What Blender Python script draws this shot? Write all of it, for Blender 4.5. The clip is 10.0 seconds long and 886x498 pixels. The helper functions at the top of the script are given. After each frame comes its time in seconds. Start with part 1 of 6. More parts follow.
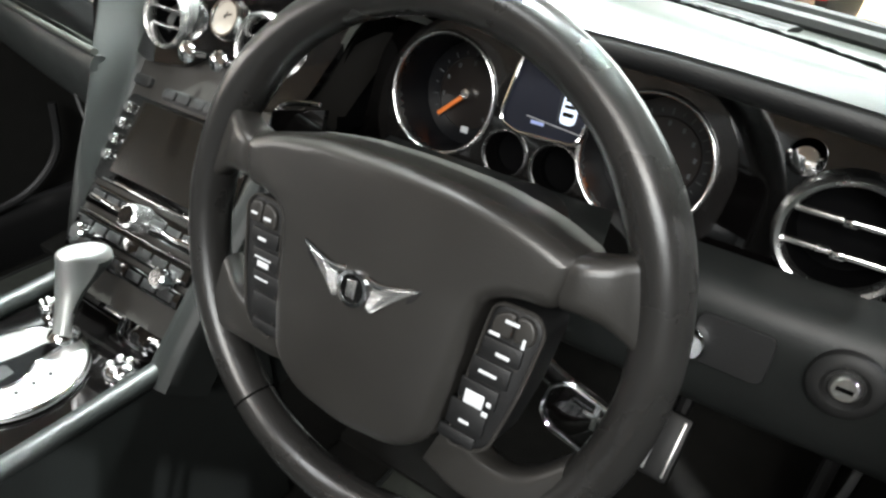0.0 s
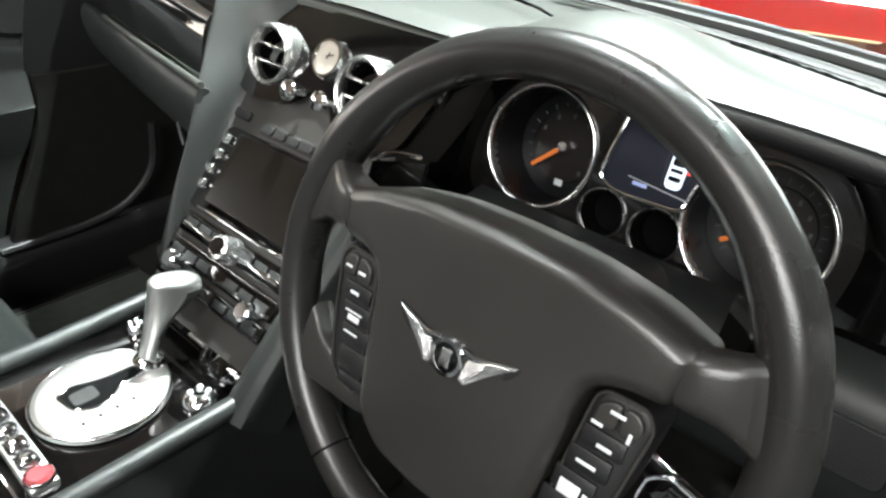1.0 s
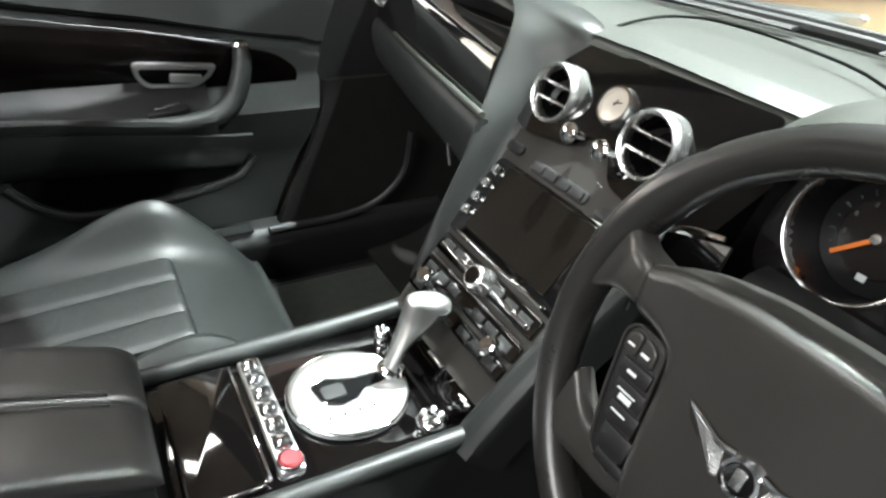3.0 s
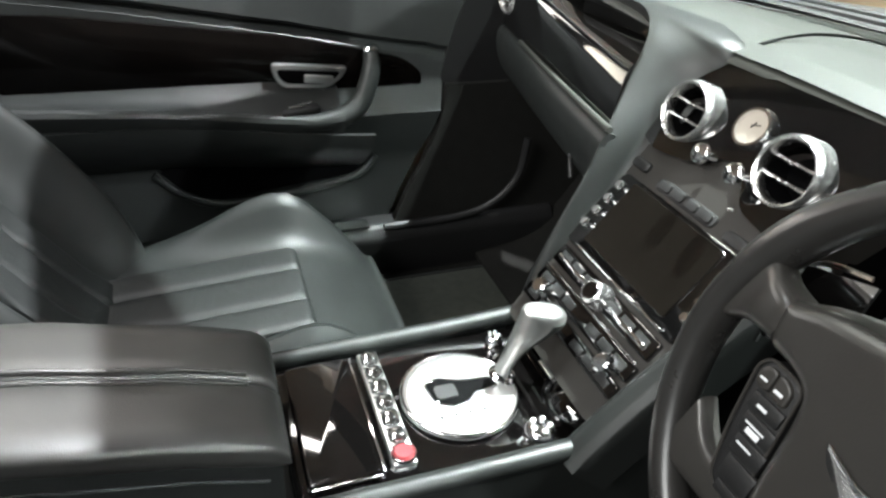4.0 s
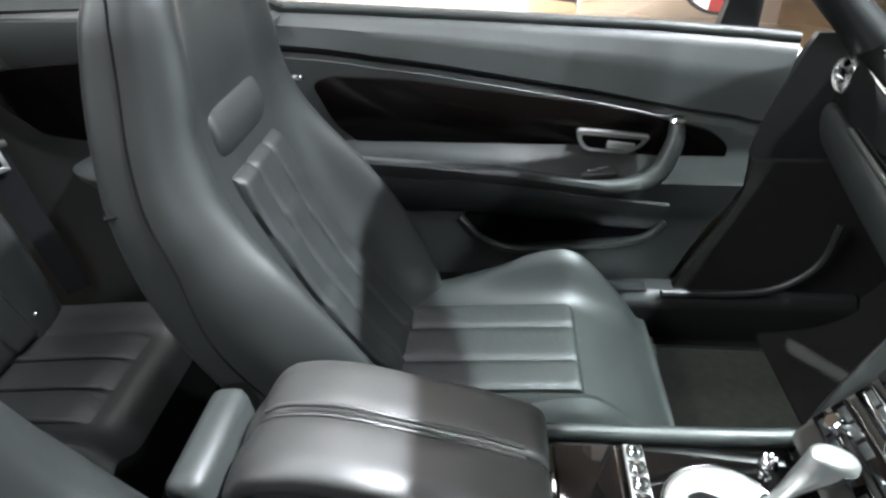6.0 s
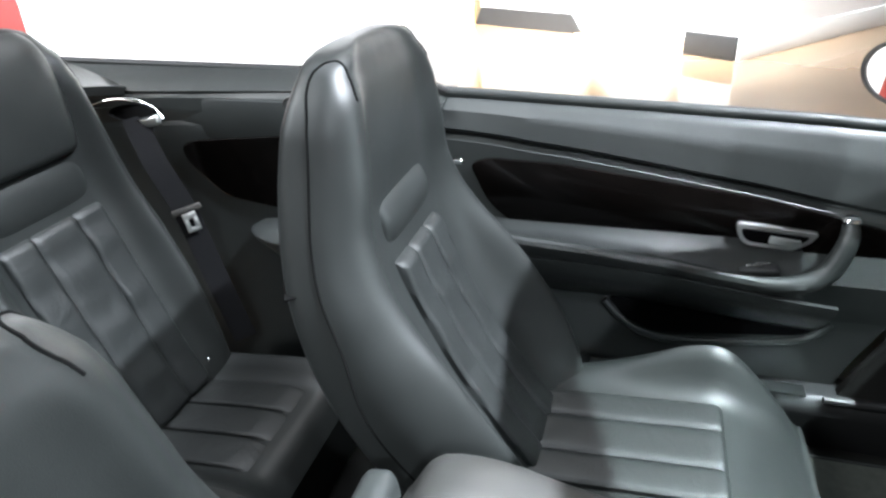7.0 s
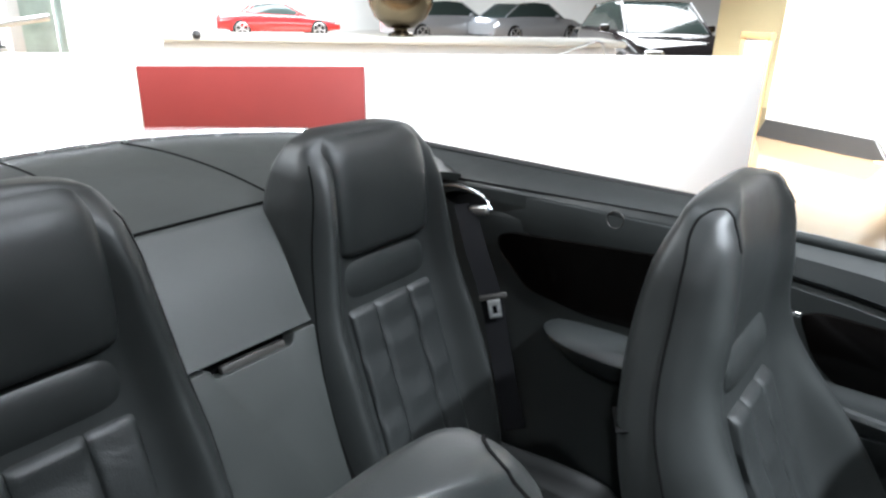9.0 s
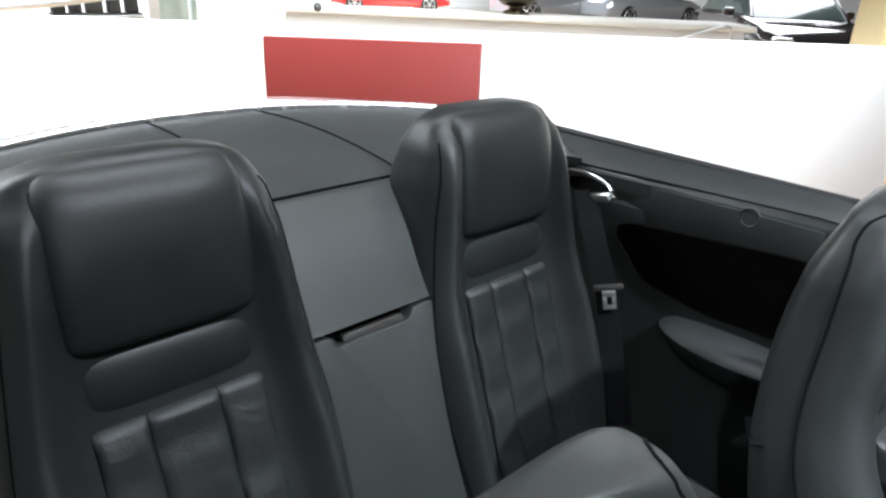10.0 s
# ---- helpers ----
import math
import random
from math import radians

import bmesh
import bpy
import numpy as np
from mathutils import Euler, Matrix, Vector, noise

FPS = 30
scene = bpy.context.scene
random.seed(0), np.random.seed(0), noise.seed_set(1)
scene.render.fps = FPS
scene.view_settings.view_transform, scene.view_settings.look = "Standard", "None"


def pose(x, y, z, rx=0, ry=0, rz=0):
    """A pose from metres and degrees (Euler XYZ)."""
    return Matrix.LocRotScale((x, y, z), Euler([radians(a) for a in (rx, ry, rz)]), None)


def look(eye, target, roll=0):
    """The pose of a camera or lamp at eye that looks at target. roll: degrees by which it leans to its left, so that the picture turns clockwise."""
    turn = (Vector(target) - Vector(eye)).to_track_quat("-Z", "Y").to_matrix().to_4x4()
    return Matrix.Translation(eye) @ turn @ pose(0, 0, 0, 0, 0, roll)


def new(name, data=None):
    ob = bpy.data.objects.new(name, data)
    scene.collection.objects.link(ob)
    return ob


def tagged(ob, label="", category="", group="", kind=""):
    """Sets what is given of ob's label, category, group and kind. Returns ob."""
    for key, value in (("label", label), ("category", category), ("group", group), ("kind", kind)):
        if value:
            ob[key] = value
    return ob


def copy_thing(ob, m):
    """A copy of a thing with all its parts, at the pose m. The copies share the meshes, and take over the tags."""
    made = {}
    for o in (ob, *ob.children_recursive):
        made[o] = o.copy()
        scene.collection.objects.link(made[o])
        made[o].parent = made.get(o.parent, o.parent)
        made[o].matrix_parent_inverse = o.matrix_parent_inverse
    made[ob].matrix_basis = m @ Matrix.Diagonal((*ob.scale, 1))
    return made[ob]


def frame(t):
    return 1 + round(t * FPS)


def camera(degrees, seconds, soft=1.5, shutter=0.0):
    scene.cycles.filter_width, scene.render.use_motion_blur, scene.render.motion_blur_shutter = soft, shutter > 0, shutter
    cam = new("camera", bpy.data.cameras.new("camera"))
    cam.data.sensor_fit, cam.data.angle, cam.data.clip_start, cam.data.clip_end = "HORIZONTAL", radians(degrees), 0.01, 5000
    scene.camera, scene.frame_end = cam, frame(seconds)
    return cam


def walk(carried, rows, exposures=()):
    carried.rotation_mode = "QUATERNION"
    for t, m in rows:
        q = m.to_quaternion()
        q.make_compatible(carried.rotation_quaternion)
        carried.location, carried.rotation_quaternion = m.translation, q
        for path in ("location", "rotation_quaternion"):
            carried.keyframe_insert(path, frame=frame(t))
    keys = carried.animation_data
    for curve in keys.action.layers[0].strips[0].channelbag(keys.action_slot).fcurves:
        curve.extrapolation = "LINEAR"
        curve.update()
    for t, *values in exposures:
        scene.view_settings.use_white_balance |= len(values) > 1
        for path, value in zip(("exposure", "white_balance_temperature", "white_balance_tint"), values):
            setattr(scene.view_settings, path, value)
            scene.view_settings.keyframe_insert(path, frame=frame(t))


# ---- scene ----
from mathutils.bvhtree import BVHTree

cam = camera(67.8, 10.0, soft=2.5)
PATH = [
    (0, (0.592, -0.249, 1.042), (-0.316, 1.17, -0.036), 3.7),
    (0.5, (0.574, -0.246, 1.049), (-0.415, 1.137, -0.004), 4.2),
    (1, (0.556, -0.242, 1.055), (-0.529, 1.089, 0.029), 4.4),
    (1.5, (0.533, -0.245, 1.062), (-0.662, 0.997, 0.047), 4.4),
    (2, (0.515, -0.249, 1.067), (-0.779, 0.885, 0.047), 4.4),
    (2.5, (0.5, -0.258, 1.072), (-0.886, 0.749, 0.04), 4.6),
    (3.8, (0.489, -0.294, 1.08), (-1.077, 0.38, 0.035), 4.2),
    (4, (0.489, -0.299, 1.09), (-1.095, 0.317, 0.035), 3.7),
    (4.5, (0.484, -0.314, 1.105), (-1.146, 0.159, 0.047), 2.1),
    (5, (0.483, -0.334, 1.127), (-1.199, -0.06, 0.08), 1.4),
    (5.2, (0.485, -0.339, 1.136), (-1.209, -0.153, 0.09), 0.9),
    (6.3, (0.483, -0.339, 1.225), (-1.216, -0.607, 0.204), -1.5),
    (6.5, (0.481, -0.344, 1.24), (-1.222, -0.693, 0.251), -1.9),
    (7, (0.478, -0.371, 1.275), (-1.211, -0.911, 0.35), -2.9),
    (7.5, (0.486, -0.405, 1.303), (-1.193, -1.082, 0.453), -2.1),
    (8, (0.5, -0.452, 1.329), (-1.152, -1.28, 0.564), -0.8),
    (8.5, (0.523, -0.496, 1.337), (-1.056, -1.493, 0.62), 0.3),
    (9, (0.543, -0.536, 1.341), (-0.932, -1.691, 0.641), 1.1),
    (9.5, (0.555, -0.563, 1.339), (-0.823, -1.827, 0.63), 1.8),
    (10, (0.568, -0.586, 1.337), (-0.705, -1.926, 0.573), 2.3),
]
walk(cam, [(t, look(eye, target, roll)) for t, eye, target, roll in PATH],
     [(0, 0.04, 6500, 10), (2.5, 0.0, 6500, 10), (4.5, -0.05, 6450, 10), (5.2, -0.10, 6350, 10), (6.5, 0.30, 6050, 9), (7.5, 0.2, 5950, 9), (8.5, -0.35, 5950, 9), (9.2, -0.45, 5950, 9), (10, -0.65, 5950, 9)])

# ---- light ----
world = bpy.data.worlds.new("showroom_air")
scene.world = world
world.use_nodes = True
world.node_tree.nodes["Background"].inputs["Color"].default_value = (0.93, 0.97, 1.0, 1)
world.node_tree.nodes["Background"].inputs["Strength"].default_value = 0.10


def area_lamp(name, at, target, sx, sy, watts, tint=(0.97, 1.0, 0.99), spread=180):
    data = bpy.data.lights.new(name, "AREA")
    data.shape, data.size, data.size_y, data.energy, data.color = "RECTANGLE", sx, sy, watts, tint
    data.spread = radians(spread)
    ob = new(name, data)
    ob.matrix_world = look(at, target)
    tagged(ob, kind="structure")
    return ob


# unseen spots and fill strips over the car; no such fixtures are known
COOL, WARM = (0.96, 0.985, 1.0), (1.0, 0.96, 0.90)
# placed to give the shadow edge across the armrest
area_lamp("unseen_spot", (-0.5, 1.7, 4.2), (-0.05, -0.08, 0.65), 0.09, 0.09, 84, COOL, 42)
# added only to lift the rear seats
area_lamp("unseen_spot", (-0.9, 0.9, 4.2), (-0.4, -1.3, 0.75), 0.8, 0.8, 5, COOL, 24)
# placed to give the shadow edge on the airbag cover
area_lamp("unseen_spot", (4.2, 1.0, 4.2), (0.4, 0.0, 0.8), 0.10, 0.10, 9, COOL, 30)
# added only to brighten the dash top
area_lamp("unseen_spot", (1.2, 2.6, 4.2), (0.35, 0.40, 0.9), 0.12, 0.12, 6, COOL, 24)
# strips added as soft fill from above, moved to balance seats against door
area_lamp("fill_strip", (-2.4, -0.4, 4.2), (-2.0, -0.4, 0), 1.6, 0.3, 65, WARM)
area_lamp("fill_strip", (2.2, -1.4, 4.2), (1.8, -1.2, 0), 1.6, 0.3, 20, COOL)
area_lamp("fill_strip", (-0.8, -1.4, 4.2), (-0.4, -1.3, 0), 1.6, 0.4, 80, COOL)
# added fill lamps over the rest of the showroom and ahead of the car
area_lamp("fill_field", (0.0, 6.5, 4.35), (0.0, 6.5, 0), 5.0, 4.0, 2400, spread=95)
# added for the sheen on the dash; no window is built there
area_lamp("front_fill", (1.2, 9.6, 2.3), (1.0, 0, 1.2), 5.5, 3.0, 650, COOL)
# two fills from behind, for the surfaces that face the rear
area_lamp("fill_field", (3.5, -6.5, 4.35), (3.5, -6.5, 0), 4.0, 4.0, 1100)
area_lamp("fill_field", (1.5, -4.0, 4.35), (0.6, -1.0, 0.8), 2.5, 0.5, 100, WARM, 120)
# added to whiten the far south wall
area_lamp("fill_field", (-10.0, -20.0, 4.35), (-10.0, -21.0, 0), 22.0, 4.0, 11000)
area_lamp("fill_field", (-2.2, -8.5, 4.35), (-2.2, -8.5, 0), 3.0, 3.0, 900, (1, 0.99, 0.95), 110)
# two narrow fills added to whiten the partition
area_lamp("fill_field", (-1.4, -2.5, 4.35), (-0.9, -3.5, 0.8), 3.0, 0.4, 240, (1, 1, 0.99), 60)
area_lamp("fill_field", (-2.3, -1.0, 4.35), (-2.15, -2.15, 0.75), 0.8, 0.4, 75, (1, 1, 0.99), 40)
# added to brighten the fronts of the piers
area_lamp("fill_field", (-3.6, -1.3, 4.35), (-6.9, -1.0, 1.0), 1.6, 1.6, 1000, (1, 0.985, 0.95), 60)
area_lamp("fill_field", (-13.0, -8.0, 4.35), (-13.0, -8.0, 0), 6.0, 6.0, 2200, (1, 0.98, 0.95))

# ---- materials ----
def material(name, color, rough=0.5, metal=0.0, vary=0.0, vary_scale=8.0, bump=0.0, bump_scale=300.0, rough_vary=0.0,
             coat=0.0, spec=0.5, tint=None, cells=False, creases=0.0):
    """A surface with two scales of variation: broad tone and wear, and a fine grain in relief."""
    m = bpy.data.materials.new(name)
    m.use_nodes = True
    nt = m.node_tree
    b = nt.nodes["Principled BSDF"]
    b.inputs["Base Color"].default_value = (*color, 1)
    b.inputs["Roughness"].default_value = rough
    b.inputs["Metallic"].default_value = metal
    b.inputs["Coat Weight"].default_value = coat
    b.inputs["Coat Roughness"].default_value = 0.04
    b.inputs["Specular IOR Level"].default_value = spec
    co = nt.nodes.new("ShaderNodeTexCoord")
    if vary or rough_vary:
        n = nt.nodes.new("ShaderNodeTexNoise")
        n.inputs["Scale"].default_value, n.inputs["Detail"].default_value = vary_scale, 6.0
        nt.links.new(co.outputs["Object"], n.inputs["Vector"])
        if vary:
            mix = nt.nodes.new("ShaderNodeMix")
            mix.data_type = "RGBA"
            dark = [c * (1 - vary) for c in color]
            light = [min(1, c * (1 + vary)) for c in (tint or color)]
            mix.inputs["A"].default_value, mix.inputs["B"].default_value = (*dark, 1), (*light, 1)
            nt.links.new(n.outputs["Fac"], mix.inputs["Factor"])
            nt.links.new(mix.outputs["Result"], b.inputs["Base Color"])
        if rough_vary:
            mr = nt.nodes.new("ShaderNodeMapRange")
            mr.inputs["To Min"].default_value, mr.inputs["To Max"].default_value = max(0.01, rough - rough_vary), rough + rough_vary
            nt.links.new(n.outputs["Fac"], mr.inputs["Value"])
            nt.links.new(mr.outputs["Result"], b.inputs["Roughness"])
    if bump:
        g = nt.nodes.new("ShaderNodeTexVoronoi" if cells else "ShaderNodeTexNoise")
        g.inputs["Scale"].default_value = bump_scale
        nt.links.new(co.outputs["Object"], g.inputs["Vector"])
        bp = nt.nodes.new("ShaderNodeBump")
        bp.inputs["Strength"].default_value, bp.inputs["Distance"].default_value = bump, 0.002
        nt.links.new(g.outputs["Distance" if cells else "Fac"], bp.inputs["Height"])
        nt.links.new(bp.outputs["Normal"], b.inputs["Normal"])
        if creases:
            w = nt.nodes.new("ShaderNodeTexNoise")
            w.inputs["Scale"].default_value, w.inputs["Detail"].default_value, w.inputs["Distortion"].default_value = 13.0, 3.0, 0.8
            nt.links.new(co.outputs["Object"], w.inputs["Vector"])
            wb = nt.nodes.new("ShaderNodeBump")
            wb.inputs["Strength"].default_value, wb.inputs["Distance"].default_value = creases, 0.012
            nt.links.new(w.outputs["Fac"], wb.inputs["Height"])
            nt.links.new(wb.outputs["Normal"], bp.inputs["Normal"])
    return m


def glow(name, color, strength):
    m = material(name, color, 0.4)
    b = m.node_tree.nodes["Principled BSDF"]
    b.inputs["Emission Color"].default_value = (*color, 1)
    b.inputs["Emission Strength"].default_value = strength
    return m


LEATHER = material("black_leather", (0.0118, 0.0131, 0.0127), 0.42, spec=0.30, vary=0.25, vary_scale=14, bump=0.10, bump_scale=900, rough_vary=0.06, cells=True, creases=0.07)
LEATHER_GREY = material("slate_leather", (0.0180, 0.0202, 0.0196), 0.45, spec=0.36, vary=0.18, vary_scale=10, bump=0.10, bump_scale=900, rough_vary=0.06, cells=True, creases=0.12)
# paler copy of the slate leather: the lit look is in the colour
LEATHER_LIT = material("slate_leather_lit", (0.041, 0.0435, 0.039), 0.43, spec=0.42, vary=0.14, vary_scale=10, bump=0.10, bump_scale=900, rough_vary=0.05, cells=True)
PRINT_DIM = material("faint_dial_print", (0.05, 0.055, 0.06), 0.5, vary=0.2)
LEATHER_DECK = material("dark_slate_leather", (0.0195, 0.0215, 0.0203), 0.46, spec=0.32, vary=0.18, vary_scale=10, bump=0.10, bump_scale=900, rough_vary=0.06, cells=True, creases=0.05)
# darker copy of the dash leather: shade on the turned-away wing is coloured in
LEATHER_SHADED = material("slate_leather_shaded", (0.0120, 0.0132, 0.0125), 0.45, spec=0.38, vary=0.14, vary_scale=10, bump=0.10, bump_scale=900, rough_vary=0.05, cells=True)
LEATHER_LID = material("armrest_leather", (0.023, 0.0230, 0.0218), 0.33, spec=0.5, vary=0.2, vary_scale=14, bump=0.10, bump_scale=900, rough_vary=0.05, cells=True, creases=0.05)
LEATHER_PERF = material("perforated_leather", (0.0105, 0.0118, 0.0116), 0.46, spec=0.32, vary=0.3, vary_scale=30, bump=0.25, bump_scale=500, cells=True, creases=0.3)
LEATHER_RIM = material("rim_leather", (0.016, 0.0155, 0.0148), 0.28, vary=0.2, vary_scale=18, bump=0.05, bump_scale=900, rough_vary=0.06, cells=True)
LEATHER_WHEEL = material("wheel_leather", (0.0225, 0.0214, 0.0197), 0.31, vary=0.2, vary_scale=18, bump=0.05, bump_scale=900, rough_vary=0.06, cells=True)
SEAM = material("seam_thread", (0.003, 0.003, 0.003), 0.9, spec=0.05, vary=0.3, vary_scale=200)
LACQUER = material("black_lacquer", (0.0014, 0.0012, 0.0012), 0.06, vary=0.4, vary_scale=6, coat=1.0, rough_vary=0.02)
VENEER = material("dark_burr_veneer", (0.0013, 0.0011, 0.0010), 0.16, vary=0.6, vary_scale=22, coat=0.03, spec=0.15, tint=(0.0022, 0.0017, 0.0015))
PLASTIC = material("soft_black_plastic", (0.0052, 0.0053, 0.0056), 0.5, vary=0.2, vary_scale=20, bump=0.15, bump_scale=600)
PLASTIC_GREY = material("dark_grey_panel", (0.022, 0.0205, 0.0185), 0.42, vary=0.15, vary_scale=12, bump=0.08, bump_scale=700)
CHROME = material("chrome", (0.86, 0.87, 0.88), 0.08, 1.0, vary=0.06, vary_scale=30, rough_vary=0.04)
SATIN = material("satin_aluminium", (0.82, 0.83, 0.82), 0.34, 1.0, vary=0.06, vary_scale=40, bump=0.05, bump_scale=500, rough_vary=0.06)
# near-black with little gloss: stands in for the shade inside hollows
VOID = material("painted_depth", (0.0012, 0.0012, 0.0014), 0.7, vary=0.2, spec=0.05)
CARPET = material("black_carpet", (0.0085, 0.0085, 0.0078), 0.95, vary=0.35, vary_scale=40, bump=1.0, bump_scale=900, spec=0.1)
MAT = material("floor_mat_pile", (0.034, 0.037, 0.032), 0.95, vary=0.3, vary_scale=60, bump=1.0, bump_scale=800, spec=0.1)
SCREEN = material("dark_display_glass", (0.0035, 0.003, 0.0025), 0.14, vary=0.3, vary_scale=3, spec=0.6)
CLUSTER = material("cluster_lacquer", (0.0055, 0.005, 0.0048), 0.2, vary=0.2, vary_scale=15, coat=0.5)
DIAL_DISC = material("dial_disc", (0.0075, 0.0055, 0.0048), 0.3, vary=0.2, vary_scale=20)
DIAL = material("dial_face", (0.0022, 0.0024, 0.0035), 0.35, vary=0.2, vary_scale=20)
CLOCK_FACE = material("cream_clock_face", (0.40, 0.36, 0.31), 0.35, vary=0.15, vary_scale=30)
BEZEL = material("bright_bezel", (0.90, 0.90, 0.89), 0.26, 1.0, vary=0.05, vary_scale=60, rough_vary=0.05)
YELLOW = material("pale_yellow_wall", (0.80, 0.68, 0.40), 0.6, vary=0.05, vary_scale=3, bump=0.05, bump_scale=90)
NEEDLE = material("orange_needle", (0.75, 0.20, 0.04), 0.4, vary=0.1)
MARK = material("pale_print", (0.62, 0.64, 0.66), 0.5, vary=0.1)
RED_BTN = material("red_start_button", (0.20, 0.03, 0.035), 0.25, vary=0.15, coat=0.6)
DISPLAY_WHITE = glow("lit_display_white", (0.75, 0.85, 1.0), 0.75)
SCREEN_BLUE = glow("backlit_display", (0.008, 0.010, 0.020), 0.18)
DISPLAY_RED = glow("lit_display_red", (0.9, 0.08, 0.06), 0.9)
DISPLAY_BLUE = glow("lit_display_blue", (0.38, 0.45, 0.75), 0.35)
WEBBING = material("belt_webbing", (0.0045, 0.0045, 0.005), 0.85, vary=0.25, vary_scale=90, bump=0.25, bump_scale=900, spec=0.08)
PAINT = material("silver_car_paint", (0.60, 0.62, 0.62), 0.25, 0.2, vary=0.05, vary_scale=4, coat=1.0)
RUBBER = material("black_rubber", (0.006, 0.006, 0.006), 0.6, vary=0.2, vary_scale=40)
MIRROR = material("mirror_glass", (0.92, 0.92, 0.92), 0.01, 1.0)
WHITE = material("white_wall_paint", (0.82, 0.82, 0.80), 0.55, vary=0.03, vary_scale=2, bump=0.05, bump_scale=120)
RED_PANEL = material("red_display_panel", (0.20, 0.026, 0.022), 0.45, vary=0.10, vary_scale=5, bump=0.08, bump_scale=200)
BEIGE = material("beige_column_plaster", (0.74, 0.72, 0.64), 0.6, vary=0.05, vary_scale=3, bump=0.08, bump_scale=90)
OAK = material("orange_oak", (0.44, 0.25, 0.11), 0.4, vary=0.2, vary_scale=12, bump=0.1, bump_scale=60)
BASEBLACK = material("black_skirting", (0.02, 0.02, 0.02), 0.4, vary=0.2, vary_scale=10)
TILE = material("polished_tan_floor", (0.27, 0.185, 0.11), 0.06, vary=0.06, vary_scale=3, rough_vary=0.03, spec=0.9)
CEIL = material("dark_ceiling", (0.07, 0.07, 0.07), 0.8, vary=0.03, vary_scale=2)
GREYWALL = material("grey_wall_paint", (0.5, 0.5, 0.48), 0.6, vary=0.05, vary_scale=2)
CARRED = material("red_car_paint", (0.6, 0.02, 0.02), 0.15, vary=0.05, coat=1.0)
CARDARK = material("dark_car_paint", (0.015, 0.013, 0.016), 0.12, vary=0.1, coat=1.0)
CARSILVER = material("silver_far_paint", (0.5, 0.52, 0.55), 0.2, 0.5, vary=0.05, coat=1.0)
TINTED = material("tinted_car_glass", (0.035, 0.05, 0.047), 0.12, vary=0.1, coat=0.2, spec=0.3)
BRONZE = material("polished_bronze", (0.13, 0.105, 0.07), 0.24, 1.0, vary=0.3, vary_scale=8)
GLASS = bpy.data.materials.new("windscreen_glass")
GLASS.use_nodes = True
_t = GLASS.node_tree
_t.nodes.remove(_t.nodes["Principled BSDF"])
_clear, _shine, _mix, _edge, _power, _scale = (_t.nodes.new(k) for k in ("ShaderNodeBsdfTransparent", "ShaderNodeBsdfGlossy", "ShaderNodeMixShader", "ShaderNodeLayerWeight", "ShaderNodeMath", "ShaderNodeMath"))
_clear.inputs["Color"].default_value = (0.90, 0.94, 0.92, 1)
_shine.inputs["Roughness"].default_value = 0.02
_edge.inputs["Blend"].default_value = 0.5
_power.operation, _power.inputs[1].default_value = "POWER", 5.0
_scale.operation, _scale.inputs[1].default_value = "MULTIPLY", 0.45
_t.links.new(_edge.outputs["Facing"], _power.inputs[0])
_t.links.new(_power.outputs[0], _scale.inputs[0])
_t.links.new(_scale.outputs[0], _mix.inputs[0])
_t.links.new(_clear.outputs[0], _mix.inputs[1])
_t.links.new(_shine.outputs[0], _mix.inputs[2])
_t.links.new(_mix.outputs[0], _t.nodes["Material Output"].inputs["Surface"])

# ---- building helpers ----
ORIGIN = {}


def thing(name, at, label, category, group="", kind=""):
    ob = new(name)
    ob.location = at
    ob.empty_display_size = 0.05
    ORIGIN[ob] = Vector(at)
    return tagged(ob, label, category, group, kind)


def finish(bm, mat, angle=38):
    bmesh.ops.remove_doubles(bm, verts=bm.verts, dist=1e-5)
    bmesh.ops.recalc_face_normals(bm, faces=bm.faces)
    me = bpy.data.meshes.new("m")
    bm.to_mesh(me)
    bm.free()
    for p in me.polygons:
        p.use_smooth = True
    me.set_sharp_from_angle(angle=radians(angle))
    me.materials.append(mat)
    return me


def part(name, bm, mat, parent=None, label="", angle=38):
    """Links a bmesh, made in world places, as one mesh under a thing or under a part."""
    base = ORIGIN.get(parent, Vector((0, 0, 0)))
    bmesh.ops.translate(bm, verts=bm.verts, vec=-base)
    ob = new(name, finish(bm, mat, angle))
    if parent is not None:
        ob.parent = parent
    ORIGIN[ob] = base
    if label:
        ob["label"] = label
    return ob


def solo(name, bm, mat, label, category, kind="", group="", angle=38):
    """One mesh that is a thing by itself, with its origin at its base."""
    zs = min(v.co.z for v in bm.verts)
    n = len(bm.verts)
    base = Vector((sum(v.co.x for v in bm.verts) / n, sum(v.co.y for v in bm.verts) / n, zs))
    bmesh.ops.translate(bm, verts=bm.verts, vec=-base)
    ob = new(name, finish(bm, mat, angle))
    ob.location = base
    ORIGIN[ob] = base
    return tagged(ob, label, category, group, kind)


def moved(bm, m):
    bmesh.ops.transform(bm, matrix=m, verts=bm.verts)
    return bm


def joined(*bms):
    out = bmesh.new()
    for b in bms:
        me = bpy.data.meshes.new("t")
        b.to_mesh(me)
        b.free()
        out.from_mesh(me)
        bpy.data.meshes.remove(me)
    return out


